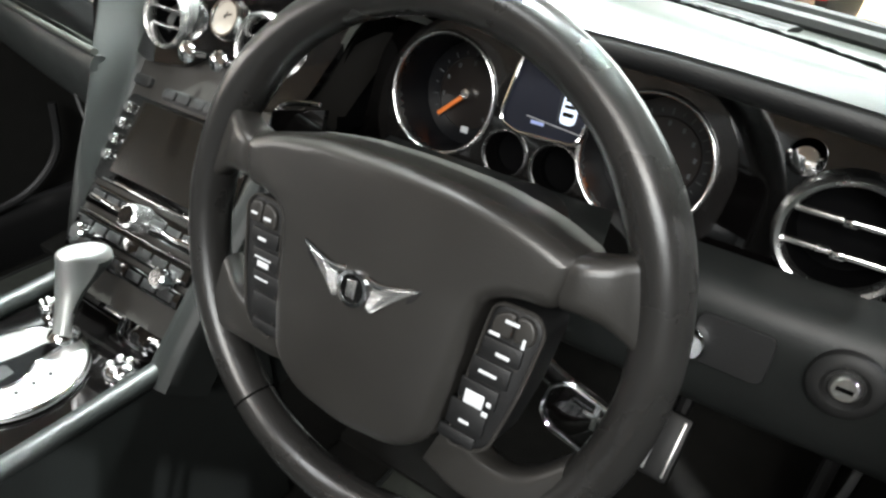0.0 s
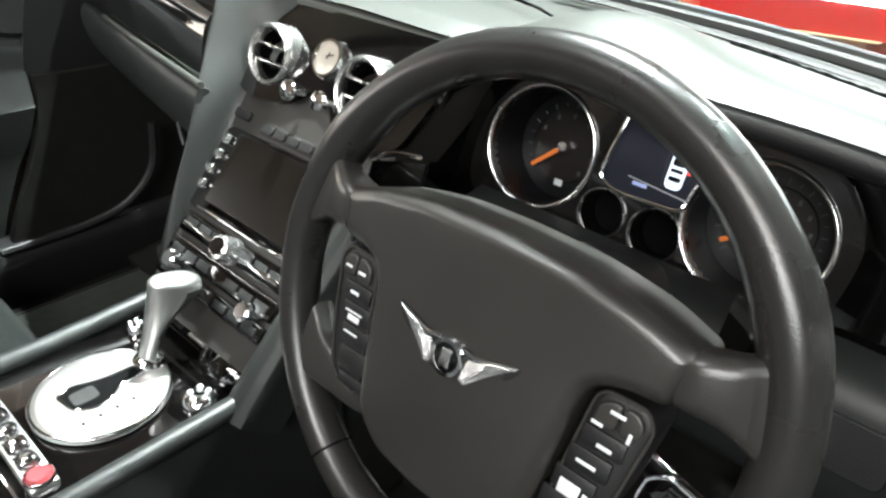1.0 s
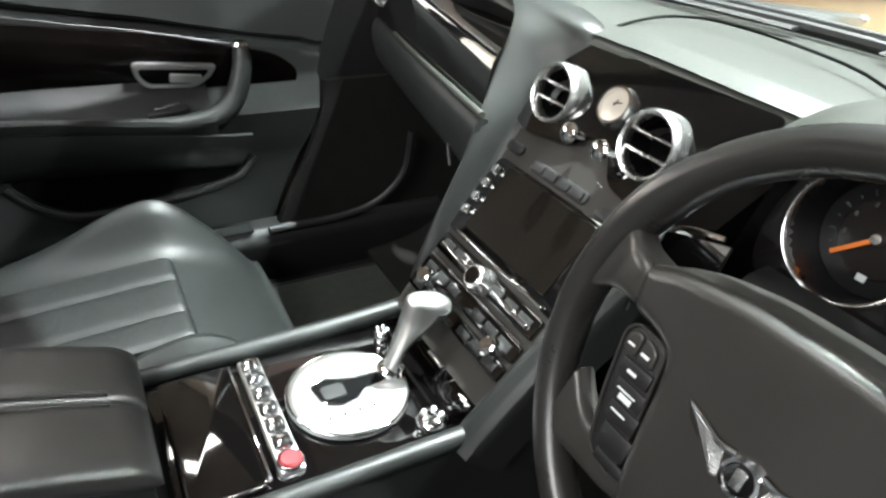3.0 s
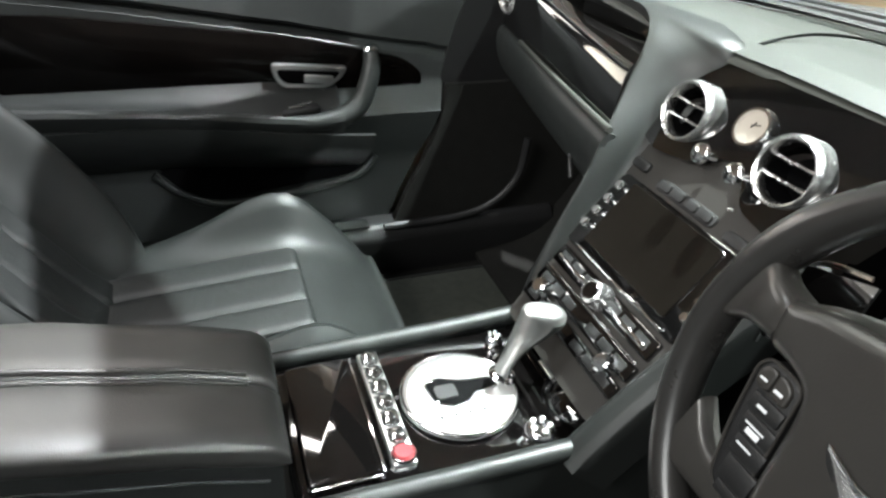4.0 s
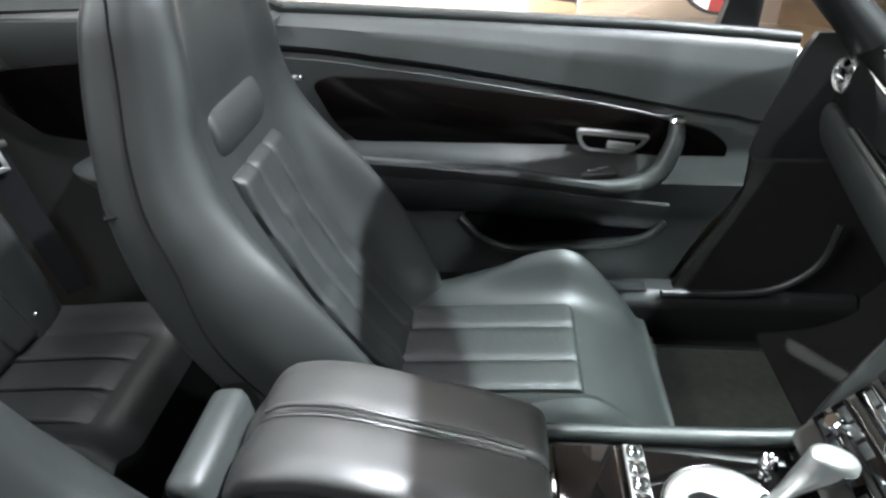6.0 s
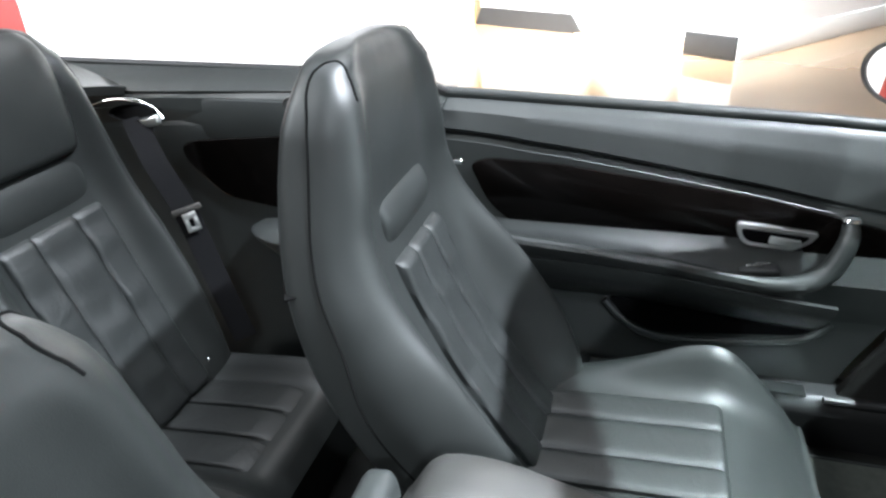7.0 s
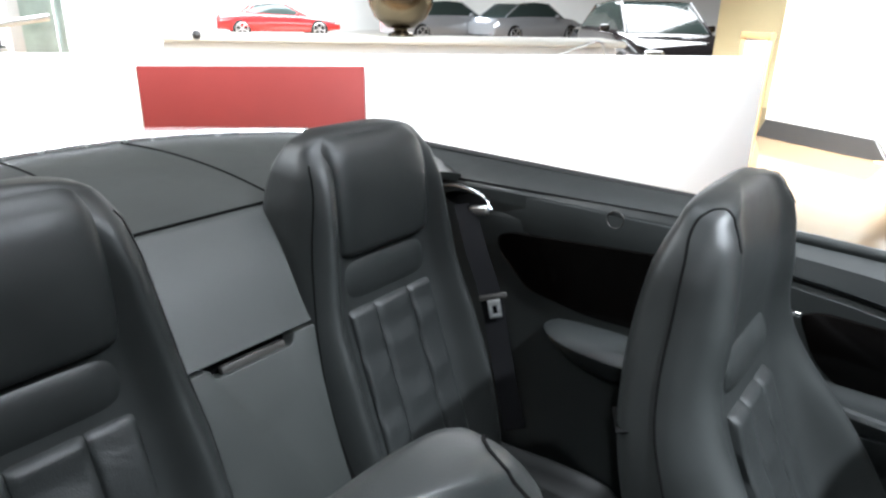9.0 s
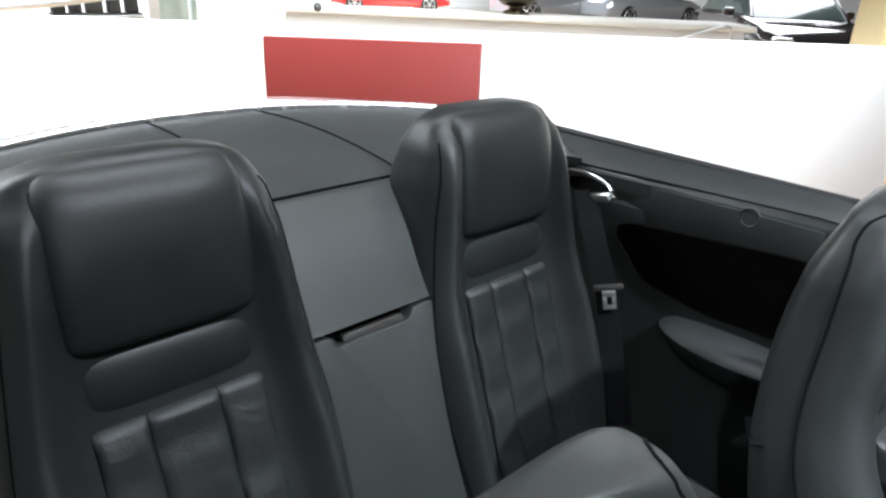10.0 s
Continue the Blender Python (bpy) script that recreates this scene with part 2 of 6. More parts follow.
def rbox(x, y, z, sx, sy, sz, r=0.005, seg=2, m=None):
    """A box of that middle and size with rounded edges."""
    bm = bmesh.new()
    bmesh.ops.create_cube(bm, size=1.0, matrix=Matrix.LocRotScale((0, 0, 0), None, (sx, sy, sz)))
    r = min(r, 0.49 * min(sx, sy, sz))
    if r > 0:
        bmesh.ops.bevel(bm, geom=bm.edges[:], offset=r, segments=seg, profile=0.5, affect="EDGES")
    if m is not None:
        moved(bm, m)
    return moved(bm, Matrix.Translation((x, y, z)))


def lathe(profile, seg=32, m=None, sx=1.0, sy=1.0):
    """Turns (r, z) points round the local z axis."""
    bm = bmesh.new()
    rings = []
    for r, z in profile:
        if r < 1e-6:
            rings.append([bm.verts.new((0, 0, z))])
        else:
            rings.append([bm.verts.new((sx * r * math.cos(2 * math.pi * k / seg), sy * r * math.sin(2 * math.pi * k / seg), z)) for k in range(seg)])
    for a, b in zip(rings, rings[1:]):
        for k in range(seg):
            j = (k + 1) % seg
            if len(a) == 1 and len(b) > 1:
                bm.faces.new((a[0], b[j], b[k]))
            elif len(b) == 1 and len(a) > 1:
                bm.faces.new((a[k], a[j], b[0]))
            elif len(a) > 1:
                bm.faces.new((a[k], a[j], b[j], b[k]))
    return moved(bm, m) if m is not None else bm


def ring_bm(r_out, r_in, h, seg=48, m=None, sx=1.0, sy=1.0):
    """A rounded trim ring round the local z axis."""
    rm, w = (r_out + r_in) / 2, (r_out - r_in) / 2
    prof = [(rm + w * math.cos(a), h * math.sin(a)) for a in np.linspace(0, 2 * math.pi, 13)]
    return lathe(prof, seg, m, sx, sy)


def spline(points, n):
    """A smooth line (Catmull-Rom) through the points, in n steps."""
    p = [np.array(q, float) for q in points]
    p = [2 * p[0] - p[1], *p, 2 * p[-1] - p[-2]]
    out = []
    spans = len(p) - 3
    for i in range(n + 1):
        s = min(i / n * spans, spans - 1e-9)
        k, t = int(s), s - int(s)
        a, b, c, d = p[k : k + 4]
        out.append(0.5 * (2 * b + (c - a) * t + (2 * a - 5 * b + 4 * c - d) * t * t + (3 * b - a - 3 * c + d) * t**3))
    return out


def loft(rings, cap=True, closed=True):
    """Skins rings of equally many points."""
    bm = bmesh.new()
    vs = [[bm.verts.new(tuple(q)) for q in ring] for ring in rings]
    n = len(vs[0])
    for a, b in zip(vs, vs[1:]):
        for k in range(n if closed else n - 1):
            j = (k + 1) % n
            bm.faces.new((a[k], a[j], b[j], b[k]))
    if cap and closed:
        bm.faces.new(vs[0])
        bm.faces.new(vs[-1])
    return bm


def tube(points, r, seg=12, n=None, flat=1.0, cap=True, up=(0, 0, 1)):
    """A rod along a smooth line; r may be one radius or one for each point; flat squeezes it along up."""
    if n:
        rs = [r] * len(points) if np.isscalar(r) else list(r)
        four = spline([(*p, q) for p, q in zip(points, rs)], n)
        pts, rad = [q[:3] for q in four], [max(q[3], 1e-4) for q in four]
    else:
        pts = [np.array(p, float) for p in points]
        rad = [r] * len(pts) if np.isscalar(r) else list(r)
    rings = []
    for i, p in enumerate(pts):
        d = pts[min(i + 1, len(pts) - 1)] - pts[max(i - 1, 0)]
        d = d / (np.linalg.norm(d) + 1e-12)
        s = np.cross(d, up)
        s = s / (np.linalg.norm(s) + 1e-9)
        w = np.cross(s, d)
        rings.append([p + rad[i] * (math.cos(a) * s + flat * math.sin(a) * w) for a in np.linspace(0, 2 * math.pi, seg, endpoint=False)])
    return loft(rings, cap)


def plate(outline, z0, z1, r=0.0, seg=2, m=None):
    """An extruded outline (x, y) between two heights, with its upper edge rounded."""
    bm = bmesh.new()
    low = [bm.verts.new((x, y, z0)) for x, y in outline]
    top = [bm.verts.new((x, y, z1)) for x, y in outline]
    n = len(low)
    for k in range(n):
        bm.faces.new((low[k], low[(k + 1) % n], top[(k + 1) % n], top[k]))
    bm.faces.new(low)
    f = bm.faces.new(top)
    bmesh.ops.recalc_face_normals(bm, faces=bm.faces)
    if r:
        bmesh.ops.bevel(bm, geom=list(f.edges), offset=r, segments=seg, profile=0.5, affect="EDGES")
    return moved(bm, m) if m is not None else bm


def rounded(outline, r, seg=5):
    """An outline with its corners rounded."""
    out, n = [], len(outline)
    for i in range(n):
        p, a, b = (np.array(outline[k % n], float) for k in (i, i - 1, i + 1))
        u, v = a - p, b - p
        lu, lv = np.linalg.norm(u), np.linalg.norm(v)
        d = min(r, 0.45 * lu, 0.45 * lv)
        s, e = p + u / lu * d, p + v / lv * d
        for t in np.linspace(0, 1, seg + 1):
            out.append(tuple((1 - t) ** 2 * s + 2 * t * (1 - t) * p + t * t * e))
    return out


def rect(x, y, w, h):
    return [(x - w / 2, y - h / 2), (x + w / 2, y - h / 2), (x + w / 2, y + h / 2), (x - w / 2, y + h / 2)]


def sheet(fn, nu, nv, thick=0.0):
    """A surface (u, v in 0..1) as a grid, with an own thickness along its normals."""
    bm = bmesh.new()
    vs = [[bm.verts.new(tuple(fn(i / nu, j / nv))) for j in range(nv + 1)] for i in range(nu + 1)]
    for i in range(nu):
        for j in range(nv):
            bm.faces.new((vs[i][j], vs[i + 1][j], vs[i + 1][j + 1], vs[i][j + 1]))
    if thick:
        bmesh.ops.recalc_face_normals(bm, faces=bm.faces)
        bmesh.ops.solidify(bm, geom=bm.faces[:], thickness=thick)
    return bm


def plate_with_holes(outline, holes, z0, z1, m=None, seg=40):
    """An extruded outline with round holes (x, y, r) that go through it."""
    bm = bmesh.new()
    loops = [outline] + [[(x + r * math.cos(a), y + r * math.sin(a)) for a in np.linspace(0, 2 * math.pi, seg, endpoint=False)] for x, y, r in holes]
    rims = []
    for z in (z0, z1):
        edges = []
        for lp in loops:
            vs = [bm.verts.new((x, y, z)) for x, y in lp]
            rims.append(vs)
            edges += [bm.edges.new((vs[k], vs[(k + 1) % len(vs)])) for k in range(len(vs))]
        bmesh.ops.triangle_fill(bm, use_beauty=True, use_dissolve=False, edges=edges, normal=(0, 0, 1))
    n = len(loops)
    for a, b in zip(rims[:n], rims[n:]):
        for k in range(len(a)):
            j = (k + 1) % len(a)
            bm.faces.new((a[k], a[j], b[j], b[k]))
    return moved(bm, m) if m is not None else bm


def interp(x, xs, ys):
    """A smooth value along a table."""
    t = float(np.interp(x, xs, np.arange(len(xs))))
    k = min(int(t), len(xs) - 2)
    t -= k
    y = list(ys)
    a, b, c, d = y[max(k - 1, 0)], y[k], y[k + 1], y[min(k + 2, len(y) - 1)]
    return 0.5 * (2 * b + (c - a) * t + (2 * a - 5 * b + 4 * c - d) * t * t + (3 * b - a - 3 * c + d) * t**3)

# ---- showroom ----
solo("floor", rbox(-7, -3, -0.05, 44, 44, 0.1, 0), TILE, "polished tan showroom floor", "floor", "structure")
solo("ceiling", rbox(-7, -3, 4.5, 44, 44, 0.1, 0), CEIL, "dark high showroom ceiling", "ceiling", "structure")
for nm, x, y, sx, sy in (("wall_north", -7, 19, 44, 0.2), ("wall_south", -7, -25, 44, 0.2), ("wall_east", 15, -3, 0.2, 44), ("wall_west", -29, -3, 0.2, 44)):
    solo(nm, rbox(x, y, 2.225, sx, sy, 4.45, 0), WHITE, "plain white showroom wall", "wall", "structure")


def upright(p, q, z0, z1, t, r=0.01):
    """A standing slab from p to q on the plan."""
    (x0, y0), (x1, y1) = p, q
    l = math.hypot(x1 - x0, y1 - y0)
    return moved(rbox(l / 2, 0, (z0 + z1) / 2, l, t, z1 - z0, r), pose(x0, y0, 0, 0, 0, math.degrees(math.atan2(y1 - y0, x1 - x0))))


def along(p, q, s, off=0.0):
    d = Vector((q[0] - p[0], q[1] - p[1])).normalized()
    return (p[0] + d.x * s - d.y * off, p[1] + d.y * s + d.x * off)


# low partition behind the car with a red panel on it
W0, W1 = (2.0, -5.745), (-2.72, -1.67)
part_wall = thing("wall_partition", (-0.36, -3.7, 0), "low white partition wall with a red panel", "wall", kind="structure")
part("wall_slab", upright(along(W0, W1, 0, 0.073), along(W0, W1, 6.71, 0.073), 0, 1.115, 0.12), WHITE, part_wall)
red = thing("red_display_board", (-1.22, -2.96, 0.45), "flat red display panel fixed on the white partition", "panel")
s0 = math.hypot(W0[0] + 0.871, W0[1] + 3.265)
part("board", upright(along(W0, W1, s0, 0.0), along(W0, W1, s0 + 0.935, 0.0), 0.45, 1.075, 0.02, 0.003), RED_PANEL, red)
part("pale_panel", upright(along(W0, W1, 0.05, 0.004), along(W0, W1, s0 - 0.10, 0.004), 0.05, 1.085, 0.016, 0.003), material("pale_green_panel", (0.66, 0.78, 0.75), 0.25, vary=0.04, vary_scale=2), part_wall, "pale greenish glossy panel on the partition")
part("edge_strip", upright(along(W0, W1, s0 - 0.014, 0.0), along(W0, W1, s0 - 0.002, 0.0), 0.45, 1.08, 0.024, 0.002), BEIGE, red)
part("edge_strip", upright(along(W0, W1, s0 + 0.937, 0.0), along(W0, W1, s0 + 0.949, 0.0), 0.45, 1.08, 0.024, 0.002), WHITE, red)

TABLES = [(-6.85, -1.01), (-6.17, -0.13)]
# piers with black skirting, bar tables and an oak screen
PIERS = [((-7.47, -2.3), (-6.88, -1.15), BEIGE), ((-5.9, -0.06), (-5.6, 0.34), WHITE), ((-5.6, 0.34), (-9.5, 3.6), WHITE)]
for n, (p, q, mm) in enumerate(PIERS):
    pier = thing(f"wall_pier_{n + 1}", ((p[0] + q[0]) / 2, (p[1] + q[1]) / 2, 0), "smooth painted wall pier with a black skirting", "wall", kind="structure")
    l = math.hypot(q[0] - p[0], q[1] - p[1])
    part("pier", upright(along(p, q, 0, 0.2), along(p, q, l, 0.2), 0, 4.45, 0.4), mm, pier)
    if n == 0:
        sk = plate([(-0.06, 0.0), (l + 0.16, 0.0), (l - 0.02, 0.2), (0.03, 0.2)], -0.03, 0.03, 0.004, 1, pose(0, 0, 0, 90, 0, 0))
        part("skirting", moved(sk, pose(p[0], p[1], 0, 0, 0, math.degrees(math.atan2(q[1] - p[1], q[0] - p[0])))), BASEBLACK, pier, "black skirting with slanted ends")
    else:
        part("skirting", upright(along(p, q, 0, 0.0), along(p, q, l, 0.0), 0, 0.2, 0.06), BASEBLACK if n < 2 else GREYWALL, pier)
for p, q in (((-7.62, -2.72), (-7.45, -2.36)),):
    screen = thing("oak_screen", ((p[0] + q[0]) / 2, (p[1] + q[1]) / 2, 0), "low white screen with orange oak posts and top rail", "screen")
    l = math.hypot(q[0] - p[0], q[1] - p[1])
    for k in (0.03, l - 0.03):
        c = along(p, q, k)
        part("oak_post", rbox(c[0], c[1], 0.515, 0.06, 0.06, 1.03, 0.005), OAK, screen, "slim upright oak post")
    part("oak_rail", upright(p, q, 1.03, 1.10, 0.08, 0.006), OAK, screen, "oak top rail")
    part("white_panel", upright(along(p, q, 0.06), along(p, q, l - 0.06), 0.0, 1.03, 0.03, 0.002), WHITE, screen)
solo("wall_recess", upright((-7.55, -1.1), (-6.27, 0.56), 0, 4.45, 0.12), WHITE, "white wall set back between the piers", "wall", "structure")


def high_table(x, y):
    """A slim oak-coloured bar table: round foot, pole, small round top."""
    t = thing("bar_table", (x, y, 0), "slim oak bar table with a round foot and small top", "table", "bar tables")
    part("foot", lathe([(0, 0.028), (0.03, 0.026), (0.10, 0.014), (0.135, 0.006), (0.135, 0)], 32, pose(x, y, 0)), OAK, t)
    part("pole", tube([(x, y, 0.02), (x, y, 1.09)], 0.02, 16), OAK, t)
    part("table_top", lathe([(0, 1.085), (0.20, 1.085), (0.225, 1.092), (0.23, 1.102), (0.225, 1.112), (0, 1.115)], 40, pose(x, y, 0)), OAK, t)
    return t


for x, y in TABLES:
    high_table(x, y)
solo("wall_far", upright((-9.9, -3.7), (-10.8, 2.0), 0, 4.45, 0.2), YELLOW, "pale yellow far wall", "wall", "structure")

# reception counter with a bronze bowl
C0, C1 = (-1.95, -5.0), (-4.1, -2.6)
desk = thing("reception_counter", (-3.0, -3.8, 0), "white reception counter with a pale top and a curved rail", "counter")
lc = math.hypot(C1[0] - C0[0], C1[1] - C0[1])
part("front", upright(along(C0, C1, 0, 0.3), along(C0, C1, lc, 0.3), 0, 1.06, 0.5, 0.03), WHITE, desk)
part("counter_top", upright(along(C0, C1, -0.05, 0.3), along(C0, C1, lc + 0.05, 0.3), 1.06, 1.1, 0.6, 0.015), BEIGE, desk)
e = along(C0, C1, lc - 0.15, -0.06)
part("rail", tube([(e[0] + 0.25, e[1] - 0.27, 0.98), (e[0] + 0.1, e[1] - 0.1, 1.07), (e[0], e[1], 1.09), (e[0] - 0.03, e[1] + 0.03, 0.9)], 0.012, 8, 14), SATIN, desk)
bowl = thing("bronze_bowl", (-3.33, -4.01, 1.1), "polished bronze ball-shaped bowl on a small foot", "bowl")
part("bowl_body", lathe([(0, 0.05), (0.1, 0.06), (0.19, 0.13), (0.235, 0.22), (0.25, 0.3), (0.235, 0.38), (0.2, 0.43), (0.18, 0.43), (0.21, 0.3), (0.1, 0.1), (0, 0.09)], 40, pose(-3.33, -4.01, 1.1)), BRONZE, bowl)
part("foot", lathe([(0, 0), (0.1, 0), (0.09, 0.02), (0.05, 0.035), (0.06, 0.06), (0, 0.06)], 32, pose(-3.33, -4.01, 1.1)), BRONZE, bowl)
post = thing("barrier_post", (-1.84, -4.35, 0), "slim dark barrier post with a ball head", "post")
part("shaft", tube([(-1.84, -4.35, 0), (-1.84, -4.35, 1.1)], 0.012, 12), SATIN, post)
part("head", lathe([(0, -0.03), (0.02, -0.022), (0.03, 0), (0.02, 0.022), (0, 0.03)], 16, pose(-1.84, -4.35, 1.13)), BASEBLACK, post)


def car(name, at, heading, paint, label, length=4.5, width=1.8, height=1.4, low=False):
    """A parked car: body and cabin lofted along its length, windows, wheels, lamps."""
    c = thing(name, (at[0], at[1], 0), label, "car", "parked cars")
    m = pose(at[0], at[1], 0, 0, 0, heading)
    h = height
    ys = [-0.5, -0.47, -0.3, -0.1, 0.15, 0.35, 0.47, 0.5]
    top = [0.52, 0.62, 0.66, 0.67, 0.66, 0.6, 0.5, 0.4] if not low else [0.6, 0.72, 0.74, 0.70, 0.66, 0.58, 0.48, 0.4]
    wid = [0.8, 0.92, 1, 1, 1, 0.97, 0.86, 0.7]

    def section(y, zt, w, z0):
        half = width / 2 * w
        o = rounded([(-half * 0.96, z0), (half * 0.96, z0), (half, z0 + 0.5 * (zt - z0)), (half * 0.9, zt), (-half * 0.9, zt), (-half, z0 + 0.5 * (zt - z0))], 0.08, 4)
        return [(x, y * length, z) for x, z in o]

    part("body", moved(loft([section(y, t * h, w, 0.22 if abs(y) < 0.45 else 0.3) for y, t, w in zip(ys, top, wid)]), m), paint, c)
    cy = [-0.38, -0.24, -0.05, 0.08, 0.24] if not low else [-0.3, -0.2, -0.05, 0.05, 0.22]
    ch = [0.66, 0.95, 1.0, 0.98, 0.64]
    cw = [0.78, 0.7, 0.7, 0.7, 0.82]

    def cabin(grow, cut):
        rings = []
        for y, t, w in zip(cy, ch, cw):
            half = width / 2 * w + grow
            zt = t * h + grow if cut else t * h
            rings.append([(x, y * length, z) for x, z in rounded([(-width / 2 * 0.86, 0.6 * h), (width / 2 * 0.86, 0.6 * h), (half, zt), (-half, zt)], 0.09, 4)])
        return loft(rings)

    part("glasshouse", moved(cabin(0.0, False), m), TINTED, c, "dark tinted glass cabin")
    roof = [[(x, y * length, t * h + 0.012) for x in np.linspace(-1, 1, 9) * (width / 2 * w * 0.93)] for y, t, w in zip(cy[1:4], ch[1:4], cw[1:4])]
    rb = loft(roof, False, False)
    bmesh.ops.solidify(rb, geom=rb.faces[:], thickness=0.03)
    part("roof", moved(rb, m), paint, c)
    for sx in (-1, 1):
        for k in (0, 1, 2, 3):
            y0, t0, w0 = cy[k] * length, ch[k] * h, cw[k] * width / 2
            y1, t1, w1 = cy[k + 1] * length, ch[k + 1] * h, cw[k + 1] * width / 2
            if k in (0, 3):
                part("pillar", moved(tube([(sx * w0 * 0.98, y0, t0 - 0.01), (sx * w1 * 0.98, y1, t1 - 0.01)], 0.03, 8), m), paint, c)
    for sx in (-1, 1):
        for sy in (-0.31, 0.31):
            wm = m @ pose(sx * width * 0.44, sy * length, 0.33, 0, 90, 0)
            w = part("wheel", lathe([(0.0, -0.1), (0.2, -0.1), (0.31, -0.1), (0.33, -0.07), (0.33, 0.07), (0.31, 0.1), (0.22, 0.1), (0.0, 0.09)], 28, wm), RUBBER, c)
            for q in range(5):
                part("spoke", moved(rbox(0.11, 0, 0.105 * sx, 0.2, 0.035, 0.02, 0.006), wm @ pose(0, 0, 0, 0, 0, 72 * q)), SATIN, w)
            part("rim", ring_bm(0.225, 0.2, 0.02, 28, wm @ pose(0, 0, 0.1 * sx)), SATIN, w)
        part("headlight", moved(rbox(sx * width * 0.34, length * 0.475, 0.42 * h + 0.03, 0.32, 0.12, 0.12, 0.04, 3), m), CHROME, c, "clear chrome headlight")
        part("door_mirror", moved(rbox(sx * width * 0.52, length * 0.13, 0.68 * h, 0.18, 0.1, 0.12, 0.04, 3), m), paint, c)
    part("grille", moved(rbox(0, length * 0.49, 0.3 * h, width * 0.4, 0.06, 0.16, 0.02), m), CHROME, c)
    return c


car("dark_saloon", (-12.0, -5.65), -48, CARDARK, "shiny black saloon car parked in the showroom", 4.8, 1.85, 1.44)
car("red_sports_car", (-16.2, -21.8), 60, CARRED, "low bright red sports car in the showroom", 4.5, 1.9, 1.2, True)
car("silver_car", (-19.5, -16.4), 70, CARSILVER, "silver grey car parked far off", 4.5, 1.8, 1.4)
car("silver_car", (-21.6, -14.1), 75, CARSILVER, "pale silver car parked far off", 4.5, 1.8, 1.4)
car("red_coupe", (-1.0, 6.4), 195, CARRED, "glossy red car parked ahead of the windscreen", 4.5, 1.9, 1.2, True)
# a glass case by the far wall
case = thing("glass_case", (-1.6, -7.0, 0), "pale display case with greenish glass and a sloping grey rail", "display case")
CASE_GLASS = material("green_case_glass", (0.50, 0.62, 0.57), 0.08, vary=0.3, vary_scale=9, coat=1.0)
part("front_panel", rbox(-1.33, -6.93, 0.52, 0.72, 0.04, 0.80, 0.006), GREYWALL, case, "pale grey front panel")
part("inner_shelf", rbox(-1.33, -7.02, 0.93, 0.72, 0.16, 0.02, 0.004), BASEBLACK, case)
for x, w, h in ((-1.03, 0.10, 0.13), (-1.16, 0.09, 0.10), (-1.31, 0.13, 0.14), (-1.47, 0.10, 0.12), (-1.62, 0.10, 0.16)):
    part("shelf_box", rbox(x, -7.02, 0.94 + h / 2, w, 0.10, h, 0.008), BASEBLACK, case, "small dark box inside the case")
part("lit_post", rbox(-1.775, -6.93, 0.75, 0.10, 0.06, 1.5, 0.01), WHITE, case, "white upright post")
part("side_pane", rbox(-1.97, -6.95, 0.75, 0.27, 0.02, 1.46, 0.004), CASE_GLASS, case, "greenish glass pane")
part("corner_post", rbox(-2.15, -6.94, 0.75, 0.06, 0.05, 1.5, 0.01), CASE_GLASS, case)
part("sloping_rail", tube([(-0.45, -6.80, 0.975), (-1.0, -6.80, 1.03), (-1.75, -6.80, 1.13), (-2.0, -6.80, 1.165)], 0.03, 12, 20), SATIN, case, "sloping grey metal rail")
part("rail_post", tube([(-0.75, -6.80, 0.0), (-0.75, -6.80, 1.0)], 0.02, 10), SATIN, case)
part("plinth", rbox(-1.55, -7.1, 0.05, 1.30, 0.40, 0.1, 0.01), WHITE, case)

# ---- the car: shell ----
shell = thing("car_body", (0, 0, 0.2), "open convertible body with silver paint outside and carpet inside", "car", kind="structure")
part("floor_pan", rbox(0, -0.3, 0.24, 1.5, 2.2, 0.05, 0.01), CARPET, shell, "dark carpeted cabin floor")
part("tunnel", plate(rounded([(-0.13, 0.26), (0.13, 0.26), (0.11, 0.47), (-0.11, 0.47)], 0.04), -0.6, 0.7, 0, 2, pose(0, 0, 0, 90, 0, 0) @ Matrix.Scale(-1, 4, (0, 0, 1))), CARPET, shell)
# floor rising to the bulkhead
part("bulkhead", sheet(lambda u, v: (-0.74 + 1.48 * u, interp(v, [0, 0.35, 0.7, 1], [0.24, 0.42, 0.6, 0.62]), interp(v, [0, 0.35, 0.7, 1], [0.27, 0.33, 0.6, 0.86])), 6, 16, 0.02), CARPET, shell)
